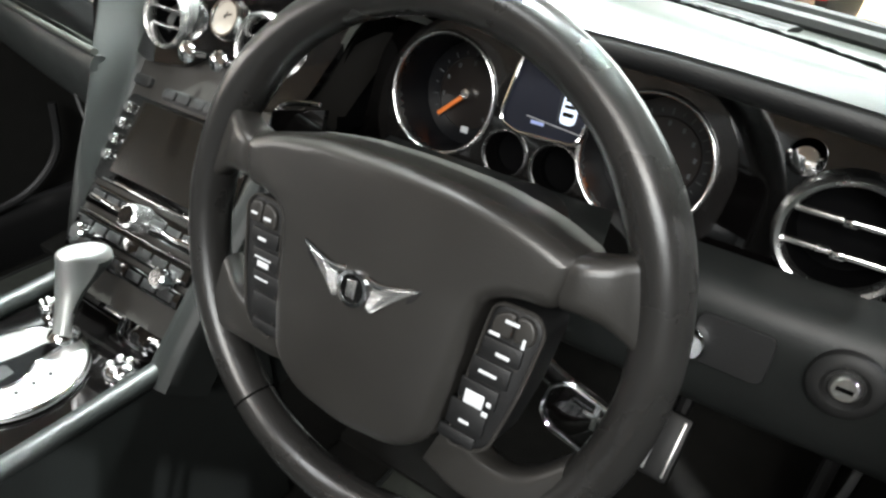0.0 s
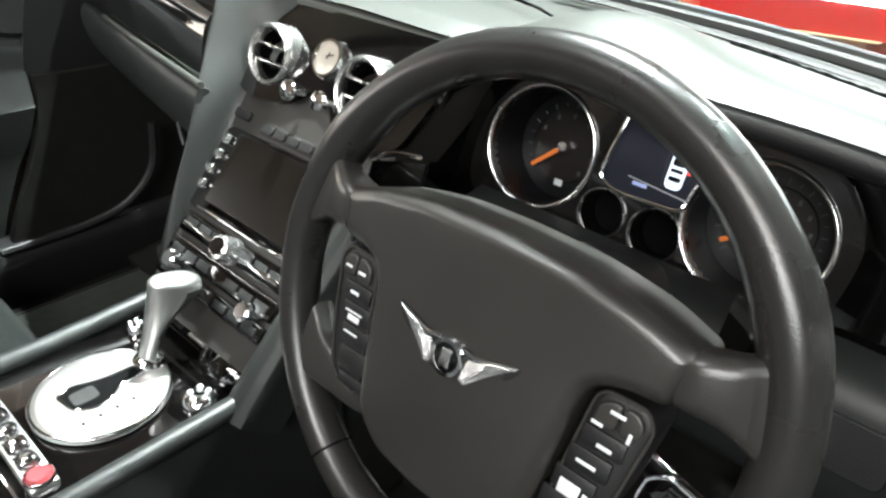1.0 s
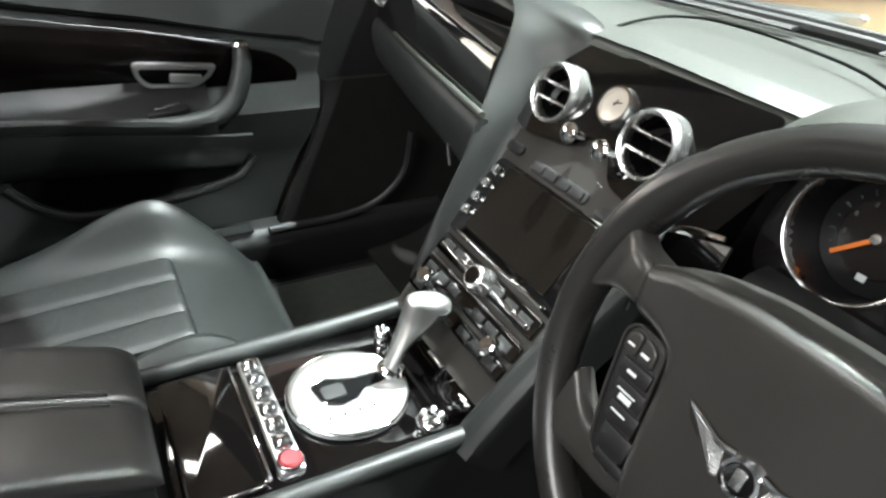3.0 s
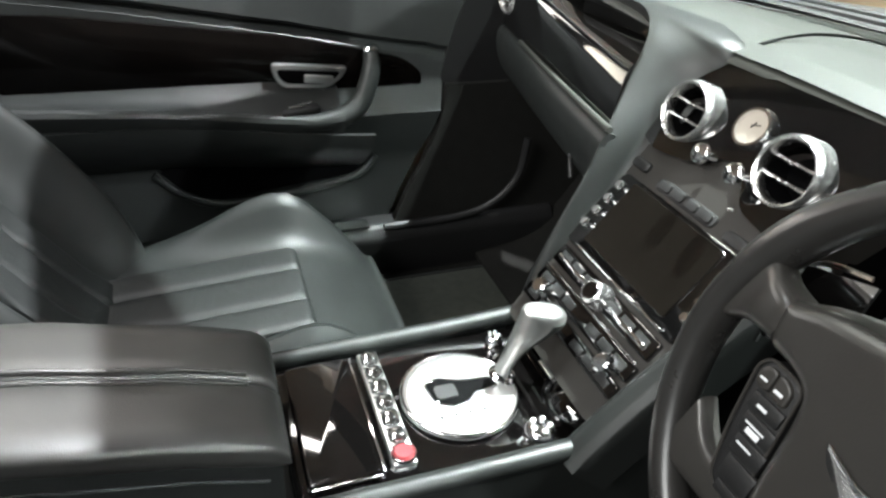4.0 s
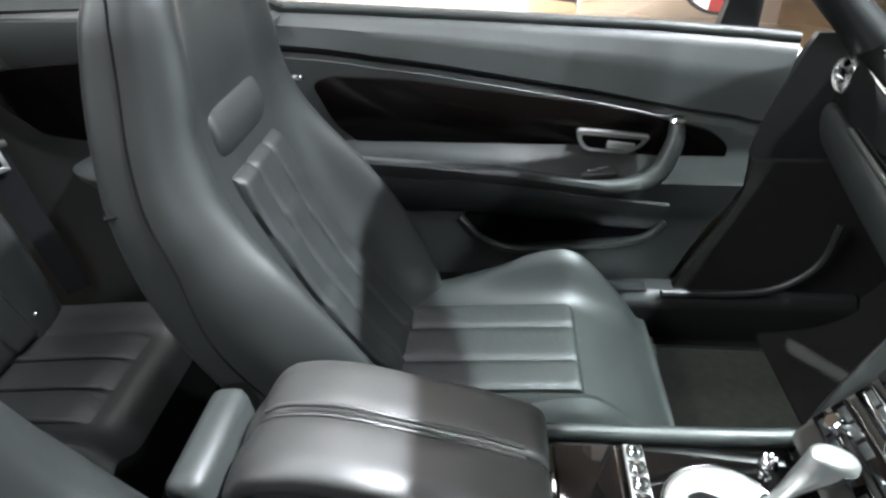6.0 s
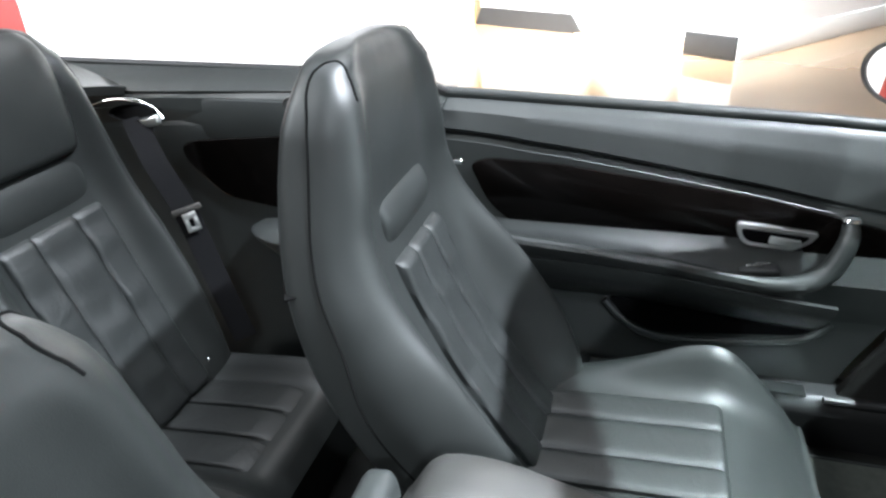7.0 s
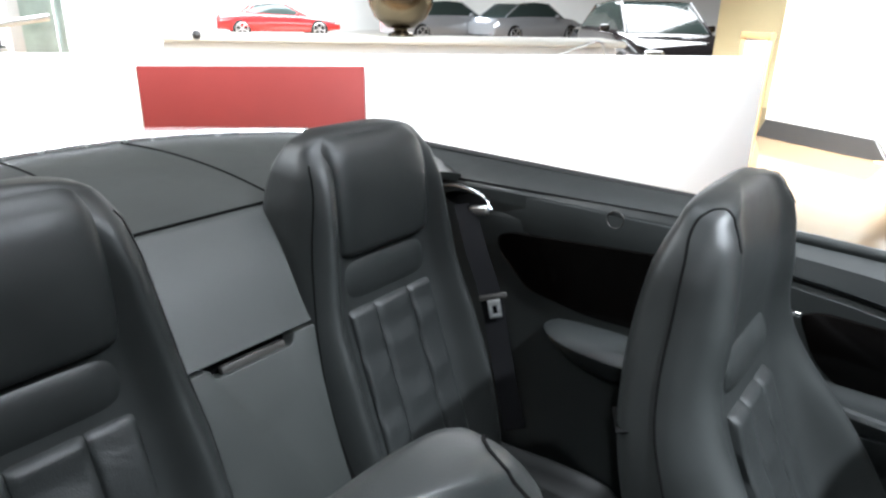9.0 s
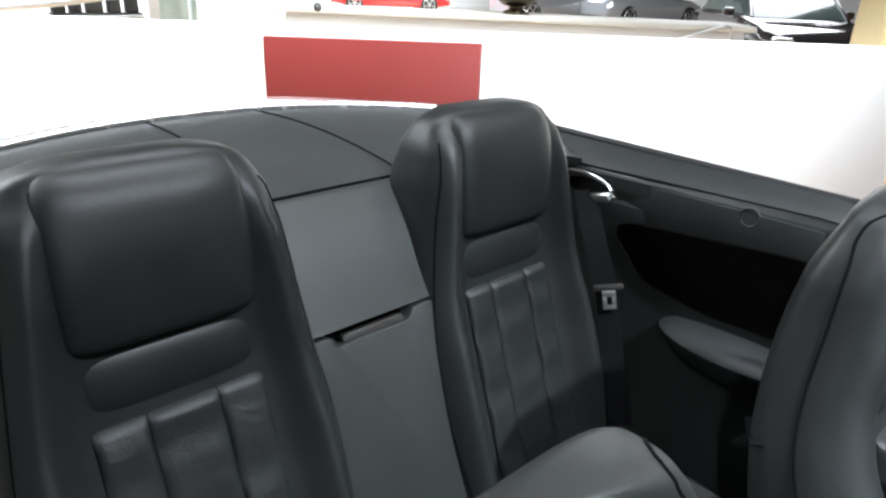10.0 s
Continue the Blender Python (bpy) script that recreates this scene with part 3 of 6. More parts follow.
for s in (-1, 1):
    part("kick_panel", sheet(lambda u, v: (s * (0.715 + 0.03 * v), interp(0.27 + 0.40 * v, [0.27, 0.34, 0.395, 0.57, 0.67], [0.02, 0.035, 0.055, 0.137, 0.16]) * (1 - u) + 0.60 * u, 0.27 + 0.40 * v), 6, 10, 0.02), CARPET, shell)
    sill = part("sill", plate(rounded([(-0.77, 0.2), (-0.69, 0.2), (-0.675, 0.36), (-0.69, 0.385), (-0.77, 0.385)], 0.012), -0.85, 0.42, 0, 2, pose(0, 0, 0, 90, 0, 0) @ Matrix.Scale(-1, 4, (0, 0, 1)) @ Matrix.Scale(-s, 4, (1, 0, 0))), PLASTIC, shell)
    part("sill_trim", rbox(s * 0.70, -0.22, 0.388, 0.035, 0.42, 0.006, 0.002), CHROME, sill, "polished metal sill strip")
    # rising sill end beside the footwell
    part("sill_curve", tube([(s * 0.683, 0.02, 0.385), (s * 0.683, 0.17, 0.388), (s * 0.683, 0.26, 0.41), (s * 0.683, 0.32, 0.47), (s * 0.683, 0.335, 0.56)], 0.008, 8, 20), PLASTIC, shell)
# outer body: passenger side, bonnet, wings, boot
for s in (-1, 1):
    part("body_side", sheet(lambda u, v: (s * interp(v, [0, 0.3, 0.6, 0.85, 1], [0.87, 0.945, 0.955, 0.9, 0.83]), -2.1 + 4.2 * u, 0.14 + v * (0.735 + 0.02 * (s > 0) - 0.03 * u - 0.42 * max(0, u - 0.66))), 28, 12, 0.02), PAINT, shell, "silver painted body side")
# added out of view to stop low light coming in from the right
part("side_blocker", sheet(lambda u, v: (0.775 + 0.04 * v * v, -0.95 + 1.16 * u, 0.22 + 0.69 * v), 12, 10, 0.03), LEATHER_GREY, shell, "unseen slate sheet that keeps low light out of the cabin")
part("bonnet", sheet(lambda u, v: ((u - 0.5) * 1.66, 0.655 - 0.28 * (2 * u - 1) ** 2 * (1 - v) + 1.445 * v, interp(v, [0, 0.3, 0.6, 1], [0.868, 0.800, 0.715, 0.60]) + 0.04 * min(1, 3 * v) * (1 - (2 * u - 1) ** 2) - 0.02), 20, 16, 0.015), PAINT, shell, "silver bonnet")
part("nose", sheet(lambda u, v: ((u - 0.5) * 1.76, 2.095 + 0.06 * math.sin(math.pi * v), 0.16 + 0.43 * v + 0.035 * v * (1 - (2 * u - 1) ** 2)), 12, 8, 0.015), PAINT, shell)
part("tail", sheet(lambda u, v: ((u - 0.5) * 1.76, -2.1 - 0.08 * math.sin(math.pi * v), 0.16 + 0.78 * v), 12, 8, 0.015), PAINT, shell)
part("windscreen_cowl", sheet(lambda u, v: ((u - 0.5) * 1.50, 0.615 + 0.045 * v - 0.28 * (2 * u - 1) ** 2, 0.866 + 0.002 * v), 24, 4, 0.012), RUBBER, shell, "black cowl under the windscreen")
for dy, r in ((-0.004, 0.009), (0.026, 0.007)):
    part("screen_seal", tube([(x, 0.618 + dy - 0.49 * x * x, 0.9035 + 0.15 * dy) for x in np.linspace(-0.68, 0.68, 40)], r, 8), RUBBER, shell, "black windscreen seal")
# windscreen frame
for s in (-1, 1):
    part("windscreen_pillar", tube([(s * 0.755, 0.36, 0.86), (s * 0.73, 0.22, 0.98), (s * 0.67, 0.02, 1.16), (s * 0.6, -0.14, 1.29)], [0.04, 0.034, 0.03, 0.03], 12, 20), PLASTIC, shell)
def screen_at(u, v):
    return ((u - 0.5) * (1.48 - 0.30 * v), 0.64 - 0.69 * v - 0.26 * (2 * u - 1) ** 2 * (1 - 0.55 * v), 0.895 + 0.43 * v - 0.04 * v * (2 * u - 1) ** 2)


# out of view; made this deep to cast the shadow band over armrest and seat
part("windscreen_header", sheet(lambda u, v: tuple(np.array(screen_at(u, 0.76 + 0.21 * v)) + (0, 0, 0.012 + 0.006 * math.sin(math.pi * v))), 32, 8, 0.03), PLASTIC, shell, "dark windscreen header rail")

part("windscreen", sheet(lambda u, v: screen_at(u, 0.77 * v), 24, 12, 0.005), GLASS, shell, "clear windscreen glass")

# ---- passenger door ----
def door_top(y):
    return interp(y, [-0.80, -0.35, -0.05, 0.12, 0.24], [0.934, 0.917, 0.902, 0.890, 0.88])


def door_crease(y):
    return interp(y, [-0.80, -0.57, -0.138, 0.169, 0.24], [0.868, 0.846, 0.787, 0.739, 0.727])


def door_front(z):
    return interp(z, [0.34, 0.395, 0.57, 0.744, 0.877, 0.93], [0.03, 0.05, 0.134, 0.172, 0.22, 0.24])


cdoor = thing("car_door", (-0.78, -0.3, 0.35), "dark leather car door with black inlay, armrest and chrome release", "car door")


def door_face(u, v):
    z_lo = 0.352
    y = -0.80 + 1.02 * u
    c, t = door_crease(y), door_top(y)
    zs = [z_lo, 0.44, 0.52, 0.57, 0.62, 0.675, c - 0.014, c - 0.004, c, c + 0.01, (c + t) / 2 + 0.01, t - 0.012, t]
    xs = [-0.735, -0.742, -0.752, -0.735, -0.722, -0.757, -0.762, -0.772, -0.772, -0.762, -0.772, -0.795, -0.815]
    k = v * (len(zs) - 1)
    i = min(int(k), len(zs) - 2)
    f = k - i
    z, x = zs[i] + f * (zs[i + 1] - zs[i]), xs[i] + f * (xs[i + 1] - xs[i])
    y = -0.80 + u * (door_front(z) + 0.80)
    return (x, y, z)


part("door_panel", sheet(door_face, 40, 48, 0.03), LEATHER_GREY, cdoor, "slate grey leather door panel")
part("shoulder_seam", tube([(-0.7705, y, door_crease(y)) for y in np.linspace(-0.79, 0.165, 30)], 0.0035, 8), SEAM, cdoor)
inlay = rounded([(-0.70, 0.805), (-0.66, 0.818), (-0.515, 0.813), (-0.135, 0.768), (0.075, 0.722), (0.118, 0.688), (0.105, 0.645), (0.064, 0.628), (-0.023, 0.648), (-0.23, 0.672), (-0.60, 0.672), (-0.66, 0.72)], 0.03, 5)
INX = Matrix(((0, 0, 1, 0), (1, 0, 0, 0), (0, 1, 0, 0), (0, 0, 0, 1)))
part("inlay", plate(inlay, -0.762, -0.7525, 0.002, 2, INX), VENEER, cdoor, "dark polished veneer inlay")
ARMY = [-0.74, -0.66, -0.57, -0.30, -0.16, -0.10, -0.05]
ARMZ = [0.682, 0.686, 0.684, 0.664, 0.645, 0.641, 0.645]


def armrest_ring(y):
    """Section of the door armrest: a dished top, a crisp rolled edge and an undercut side."""
    z, x = interp(y, ARMY, ARMZ), -0.672 - 0.03 * max(0.0, (-0.60 - y) / 0.14) ** 2
    top = max(0.688, z + 0.002)
    return [(-0.764, y, z - 0.07), (-0.764, y, top), (-0.752, y, top - 0.001), (-0.735, y, 0.55 * top + 0.45 * z - 0.008), (x - 0.035, y, z - 0.009), (x - 0.018, y, z - 0.005), (x - 0.009, y, z), (x - 0.002, y, z - 0.003),
            (x + 0.002, y, z - 0.011), (x - 0.001, y, z - 0.022), (x - 0.010, y, z - 0.045), (x - 0.03, y, z - 0.07)]


part("armrest", loft([armrest_ring(y) for y in np.linspace(-0.74, -0.06, 36)]), LEATHER, cdoor, "padded leather armrest with a dished top")
part("grab_handle", tube([(-0.684, -0.19, 0.634), (-0.686, -0.11, 0.627), (-0.694, -0.055, 0.634), (-0.70, -0.024, 0.656), (-0.706, -0.008, 0.690), (-0.714, 0.001, 0.72), (-0.735, 0.004, 0.738)], [0.010, 0.017, 0.020, 0.019, 0.018, 0.017, 0.014], 16, 50), LEATHER, cdoor, "leather grab handle rising from the armrest")
part("armrest_side", sheet(lambda u, v: (-0.680 - 0.065 * v * v, -0.72 + 0.72 * u - 0.02 * v, interp(u, [0, 0.5, 1], [0.645, 0.64, 0.6]) - 0.105 * v + 0.02 * v * u), 24, 8, 0.01), LEATHER, cdoor)
part("grab_cap", lathe([(0, 0.006), (0.012, 0.005), (0.017, 0), (0.014, -0.008), (0, -0.008)], 20, pose(-0.735, 0.004, 0.748)), CHROME, cdoor)
bez = rounded([(-0.182, 0.724), (-0.036, 0.712), (-0.05, 0.690), (-0.078, 0.672), (-0.162, 0.678), (-0.178, 0.698)], 0.012, 5)
bez_in = rounded([(-0.172, 0.713), (-0.052, 0.704), (-0.063, 0.692), (-0.082, 0.681), (-0.156, 0.686), (-0.168, 0.698)], 0.009, 5)
hb = part("release_bezel", plate(bez, -0.756, -0.742, 0.003, 2, INX), SATIN, cdoor, "chrome handle surround")
# flat plate; its black paints the shaded recess
part("release_recess", plate(bez_in, -0.745, -0.7405, 0.001, 2, INX), VOID, hb)
part("release_lever", rbox(-0.737, -0.095, 0.693, 0.008, 0.055, 0.016, 0.003, 2, pose(0, 0, 0, -6, 0, 0)), SATIN, hb)
sw = part("window_switch", rbox(-0.722, -0.135, 0.642, 0.045, 0.07, 0.012, 0.004, 2, pose(0, 0, 0, 7, 0, 0)), PLASTIC, cdoor)
for k in (0, 1):
    part("switch_key", rbox(-0.714 - 0.012 * k, -0.135 + 0.018 * (k - 0.5), 0.6505, 0.008, 0.028, 0.005, 0.002, 2, pose(0, 0, 0, 7, 0, 0)), CHROME, sw)
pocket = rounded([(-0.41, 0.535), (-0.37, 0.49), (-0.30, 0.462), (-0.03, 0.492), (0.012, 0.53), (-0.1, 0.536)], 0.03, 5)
# no hollow is cut: a black plate paints the shade in the pocket
part("door_pocket", plate(pocket, -0.745, -0.738, 0.0, 2, INX), VOID, cdoor, "flat black plate standing in for the shaded door pocket")
part("pocket_lip", tube([(-0.732, -0.41, 0.53), (-0.728, -0.36, 0.482), (-0.726, -0.29, 0.458), (-0.726, -0.15, 0.468), (-0.728, -0.03, 0.492), (-0.734, 0.014, 0.53)], 0.008, 10, 30), LEATHER_GREY, cdoor)
part("door_top_rail", tube([(-0.815, y, door_top(y) + 0.001) for y in np.linspace(-0.8, 0.22, 24)], 0.012, 10), LEATHER_GREY, cdoor)
part("window_seal", tube([(-0.835, y, door_top(y) - 0.003) for y in np.linspace(-0.8, 0.2, 24)], 0.008, 8), RUBBER, cdoor)
mir = part("mirror_housing", lathe([(0.0, 0.06), (0.05, 0.055), (0.085, 0.03), (0.1, 0.0), (0.098, -0.012), (0.088, -0.012), (0.086, -0.002), (0, -0.002)], 36, pose(-0.96, 0.1, 0.955, 85.5, 0, 30) @ pose(0, 0, 0, 0, 180, 0), 1.0, 0.62), RUBBER, cdoor)
part("mirror_pane", lathe([(0, 0.0), (0.088, 0.0), (0.088, -0.003), (0, -0.003)], 36, pose(-0.96, 0.1, 0.955, 85.5, 0, 30) @ pose(0, 0, 0.006, 0, 180, 0), 1.0, 0.62), MIRROR, mir, "oval mirror glass")
part("mirror_stalk", plate(rounded([(0.07, 0.87), (0.15, 0.87), (0.15, 1.06), (0.11, 1.06)], 0.01), -0.86, -0.835, 0.002, 2, INX), PLASTIC, cdoor, "black mirror sail")

# ---- rear quarter panel ----
quarter = thing("quarter_trim", (-0.75, -1.15, 0.3), "dark leather rear side panel with inlay and boat-shaped armrest", "trim panel", kind="structure")


def quarter_face(u, v):
    y = -0.805 - 0.75 * u
    zs = [0.26, 0.45, 0.62, 0.72, 0.862 + 0.02 * (1 - u), 0.872 + 0.02 * (1 - u), 0.90, 0.93, 0.954 - 0.028 * u]
    xs = [-0.68, -0.70, -0.715, -0.722, -0.727, -0.732, -0.726, -0.726, -0.734]
    k = v * (len(zs) - 1)
    i = min(int(k), len(zs) - 2)
    f = k - i
    return (xs[i] + f * (xs[i + 1] - xs[i]) + 0.14 * max(0, u - 0.55) ** 1.5, y, zs[i] + f * (zs[i + 1] - zs[i]))


part("side_panel", sheet(quarter_face, 24, 32, 0.02), LEATHER_GREY, quarter)
part("side_shelf", sheet(lambda u, v: (-0.731 - 0.072 * v, -0.755 - 1.02 * u, 0.957 - 0.028 * u - 0.036 * max(0, 1 - 5 * u) ** 2 + (0.018 + 0.035 * u) * min(1, 0.2 + 8 * u) * v ** 0.7), 16, 4, 0.012), LEATHER_GREY, quarter)
part("shelf_rail", rbox(-0.754, -1.315, 0.884, 0.064, 0.77, 0.088, 0.004), LEATHER_GREY, quarter)
part("shelf_seal", tube([(-0.808, y, 0.972 + 0.012 * (-0.8 - y) / 0.75 - 0.034 * max(0, 1 - (-0.755 - y) / 0.13) ** 2) for y in np.linspace(-0.755, -1.77, 16)], 0.008, 8), RUBBER, quarter)
qin = rounded([(-1.35, 0.825), (-1.345, 0.79), (-1.265, 0.705), (-1.111, 0.683), (-0.92, 0.69), (-0.83, 0.75), (-0.83, 0.862), (-0.97, 0.866), (-1.2, 0.846), (-1.32, 0.836)], 0.03, 5)
qb = plate(qin, -0.727, -0.7185, 0.002, 2, INX)
bmesh.ops.subdivide_edges(qb, edges=[e for e in qb.edges if e.calc_length() > 0.08], cuts=4, use_grid_fill=True)
for v in qb.verts:
    v.co.x += 0.14 * max(0, (-0.805 - v.co.y) / 0.75 - 0.55) ** 1.5 + 0.003 * (v.co.x > -0.722)
part("inlay", qb, VENEER, quarter, "dark polished veneer inlay", 8)
part("boat_armrest", lathe([(0, 0.0), (0.10, -0.004), (0.16, -0.012), (0.178, -0.022), (0.17, -0.035), (0.13, -0.07), (0.06, -0.1), (0, -0.105)], 36, pose(-0.70, -1.02, 0.668), 0.5, 1.0), LEATHER_GREY, quarter, "padded boat-shaped side armrest")
ringp = thing("top_fastener", (-0.72, -1.068, 0.919), "round grey leather-covered fastener cap", "cap")
part("cap_ring", ring_bm(0.021, 0.017, 0.003, 28, pose(-0.7235, -1.068, 0.919, 0, 90, 0)), PLASTIC_GREY, ringp)

# ---- rear deck ----
deck = thing("rear_deck", (0, -1.8, 0.95), "leather-covered hood cover behind the rear seats with seams", "deck", kind="structure")


def deck_face(u, v):
    x = -0.735 + 1.535 * u
    back = -1.92 + 0.30 * (abs(x) / 0.8) ** 2.4
    y = -1.485 + v * (back + 1.485)
    z = 0.998 + 0.055 * math.sin(v * 1.5) * (1 - (x / 0.95) ** 2) - 0.012 * (x / 0.8) ** 2 - 0.05 * max(0.0, (abs(x) - 0.42) / 0.34) ** 2 * (1 - v)
    return (x, y, z)


part("cover", sheet(deck_face, 48, 24, 0.02), LEATHER_DECK, deck)
for front, back in ((-0.186, -0.115), (0.092, 0.118)):
    part("cover_seam", tube([(p[0], p[1], p[2] + 0.0008) for p in (deck_face((front + (back - front) * k * k + 0.735) / 1.535, k) for k in np.linspace(0, 1, 16))], 0.0020, 8), SEAM, deck)
part("cover_edge_seam", tube([(p[0], p[1], p[2] + 0.0012) for p in (deck_face(u, 0.012) for u in np.linspace(0.1, 0.9, 24))], 0.003, 8), SEAM, deck)
part("rear_trim", tube([(p[0], p[1] - 0.008, p[2] + 0.002) for p in (deck_face(u, 1) for u in np.linspace(0, 1, 48))], 0.012, 10), BEZEL, deck, "bright metal moulding round the cover")
part("boot_lid", sheet(lambda u, v: (deck_face(u, 1)[0] * (1 - 0.08 * v), deck_face(u, 1)[1] - 0.015 - 0.55 * v, deck_face(u, 1)[2] - 0.002 - 0.06 * v * v), 32, 8, 0.012), PAINT, deck, "silver painted boot lid")

# ---- dashboard ----
dash = thing("dashboard", (0, 0.4, 0.6), "slate leather dashboard with black lacquer fascia and chrome trim", "dashboard")
LIPX = [-0.77, -0.5, -0.3, -0.2, 0.0, 0.12, 0.17, 0.23, 0.36, 0.5, 0.62, 0.77]
LIPY = [0.31, 0.275, 0.255, 0.255, 0.262, 0.262, 0.28, 0.29, 0.29, 0.29, 0.29, 0.29]
LIPZ = [0.893, 0.921, 0.920, 0.912, 0.907, 0.904, 0.896, 0.888, 0.885, 0.883, 0.880, 0.875]
LIPB = [0.873, 0.900, 0.900, 0.894, 0.892, 0.889, 0.882, 0.876, 0.872, 0.870, 0.868, 0.862]


def dash_top(u, v):
    x = -0.77 + 1.54 * u
    ly, lz = interp(x, LIPX, LIPY), interp(x, LIPX, LIPZ)
    end = 0.64 - 0.30 * (x / 0.78) ** 2
    if v < 0.15:
        a = (v / 0.15) * math.pi / 2
        return (x, ly + 0.05 * (1 - v / 0.15), interp(x, LIPX, LIPB) + 0.006 * (1 - v / 0.15))
    if v < 0.3:
        a = ((v - 0.15) / 0.15) * math.pi / 2
        lb = interp(x, LIPX, LIPB)
        return (x, ly + 0.045 * (1 - math.cos(a)), lb + (lz - lb) * math.sin(a))
    t = (v - 0.3) / 0.7
    y0 = ly + 0.045
    fall = lz - 0.900
    return (x, y0 + t * (end - y0), lz - fall * (t * t * (3 - 2 * t)) + 0.008 * math.sin(math.pi * t) - 0.0115 * min(1, 2.5 * t))


# pad takes the paler copy so its top looks lit
part("top_pad", sheet(dash_top, 90, 44, 0.012), LEATHER_LIT, dash, "slate leather dash top pad")


def pad_z(x, y):
    """Height of the pad's top at a place."""
    y0, end = interp(x, LIPX, LIPY) + 0.045, 0.64 - 0.30 * (x / 0.78) ** 2
    t = min(1, max(0, (y - y0) / (end - y0)))
    lz = interp(x, LIPX, LIPZ)
    return lz - (lz - 0.900) * (t * t * (3 - 2 * t)) + 0.008 * math.sin(math.pi * t)


part("dash_end", sheet(lambda u, v: (-0.772 - 0.02 * v, interp(0.60 + 0.30 * v, [0.6, 0.744, 0.877, 0.93], [0.142, 0.172, 0.222, 0.245]) * (1 - u) + 0.57 * u, 0.60 + 0.30 * v), 6, 10, 0.02), PLASTIC, dash, "black end of the dash")

# passenger side
def trim_line(x):
    """The line between the fascia and the roll below it: its y and z."""
    t = -0.13 - x
    return 0.137 + 0.205 * t + 0.035 * t * t, 0.812 - 0.045 * t


def pass_fascia(u, v):
    """Rises steeply from the trim line, then turns back under the lip of the pad."""
    x = -0.77 + u * (0.77 + interp(v, [0, 0.3, 0.55, 0.68, 1], [-0.139, -0.153, -0.170, -0.179, -0.206]))
    y0, z0 = trim_line(x)
    y0, z0, y1, z1 = y0 + 0.006, z0 - 0.012, 0.318 + 0.03 * u * (1 - u), 0.902
    return (x, y0 + (y1 - y0) * interp(v, [0, 0.3, 0.55, 0.68, 1], [0, 0.07, 0.17, 0.36, 1]), z0 + (z1 - z0) * interp(v, [0, 0.3, 0.55, 0.68, 1], [0, 0.36, 0.68, 0.80, 1]))


part("fascia", sheet(pass_fascia, 30, 30, 0.01), LACQUER, dash, "curved black lacquered passenger fascia")


def vent(m, r, parent, rod=True, deep=0.03, flare=1.0):
    """A round chrome vent with a dark throat and two bars across; faces the local z."""
    v = part("vent", lathe([(r * 0.80, -0.006), (r * 0.805, 0.002), (r * 0.84, 0.006), (r * 0.91, 0.0075), (r * 0.98, 0.004), (r, -0.003), (r * 1.0 * flare, -deep), (r * 0.86, -deep), (r * 0.80, -0.006)], 48, m), BEZEL, parent, "bright metal vent ring")
    part("throat", lathe([(0, -deep), (r * 0.70, -deep), (r * 0.815, -0.003)], 32, m), VOID, v, "dark vent throat")
    for k in (-1, 1):
        part("bar", moved(rbox(0, k * r * 0.26, -0.004, r * 1.6, r * 0.085, 0.008, 0.0015), m), BEZEL, v)
        part("bar_clip", moved(rbox(0, k * r * 0.26, 0.0, r * 0.22, r * 0.13, 0.007, 0.002), m), CHROME, v)
    return v


vent(pose(-0.733, 0.283, 0.838, 90, 0, 8), 0.034, dash)
KV = [0, 0.08, 0.2, 0.4, 0.62, 0.8, 1]
part("knee_roll", sheet(lambda u, v: (-0.755 + 0.628 * u, trim_line(-0.755 + 0.628 * u)[0] + interp(v, KV, [0.014, 0.003, -0.007, -0.006, 0.014, 0.06, 0.16]),
     trim_line(-0.755 + 0.628 * u)[1] + interp(v, KV, [-0.008, -0.004, -0.016, -0.048, -0.094, -0.125, -0.15])), 30, 24, 0.008), LEATHER_GREY, dash, "slate leather glovebox roll", 70)
# grey piping in the paler leather, which paints the highlight on its edge
part("roll_trim", tube([(x, trim_line(x)[0] + 0.002, trim_line(x)[1] + 0.001) for x in np.linspace(-0.58, -0.125, 24)], 0.0042, 8), LEATHER_LIT, dash, "piping along the roll, with its highlight put into the colour")
part("glovebox_catch", tube([(-0.245, 0.166, 0.728), (-0.23, 0.160, 0.716), (-0.222, 0.158, 0.705)], 0.003, 8, 8), PLASTIC, dash)

# driver side
DF = Matrix(((1, 0, 0, 0.28), (0, 0.26, -0.966, 0.272), (0, 0.966, 0.26, 0.82), (0, 0, 0, 1)))
df = rounded([(-0.135, -0.11), (0.43, -0.11), (0.46, 0.0), (0.44, 0.075), (0.30, 0.098), (0.1, 0.115), (-0.03, 0.1), (-0.115, 0.05)], 0.04, 6)
HOLES = [(-0.034, 0.002, 0.0555), (0.173, -0.006, 0.0555), (0.046, -0.036, 0.0212), (0.098, -0.037, 0.0222)]
part("driver_fascia", plate_with_holes(df, HOLES + [(0.332, -0.018, 0.042)], -0.03, -0.004, DF), LACQUER, dash, "black lacquered driver fascia")
part("cluster_plate", plate_with_holes(rounded([(-0.105, -0.072), (0.24, -0.072), (0.25, 0.02), (0.2, 0.075), (0.05, 0.085), (-0.06, 0.075), (-0.11, 0.01)], 0.04, 5), HOLES, -0.004, -0.0005, DF), CLUSTER, dash, "dark instrument plate")
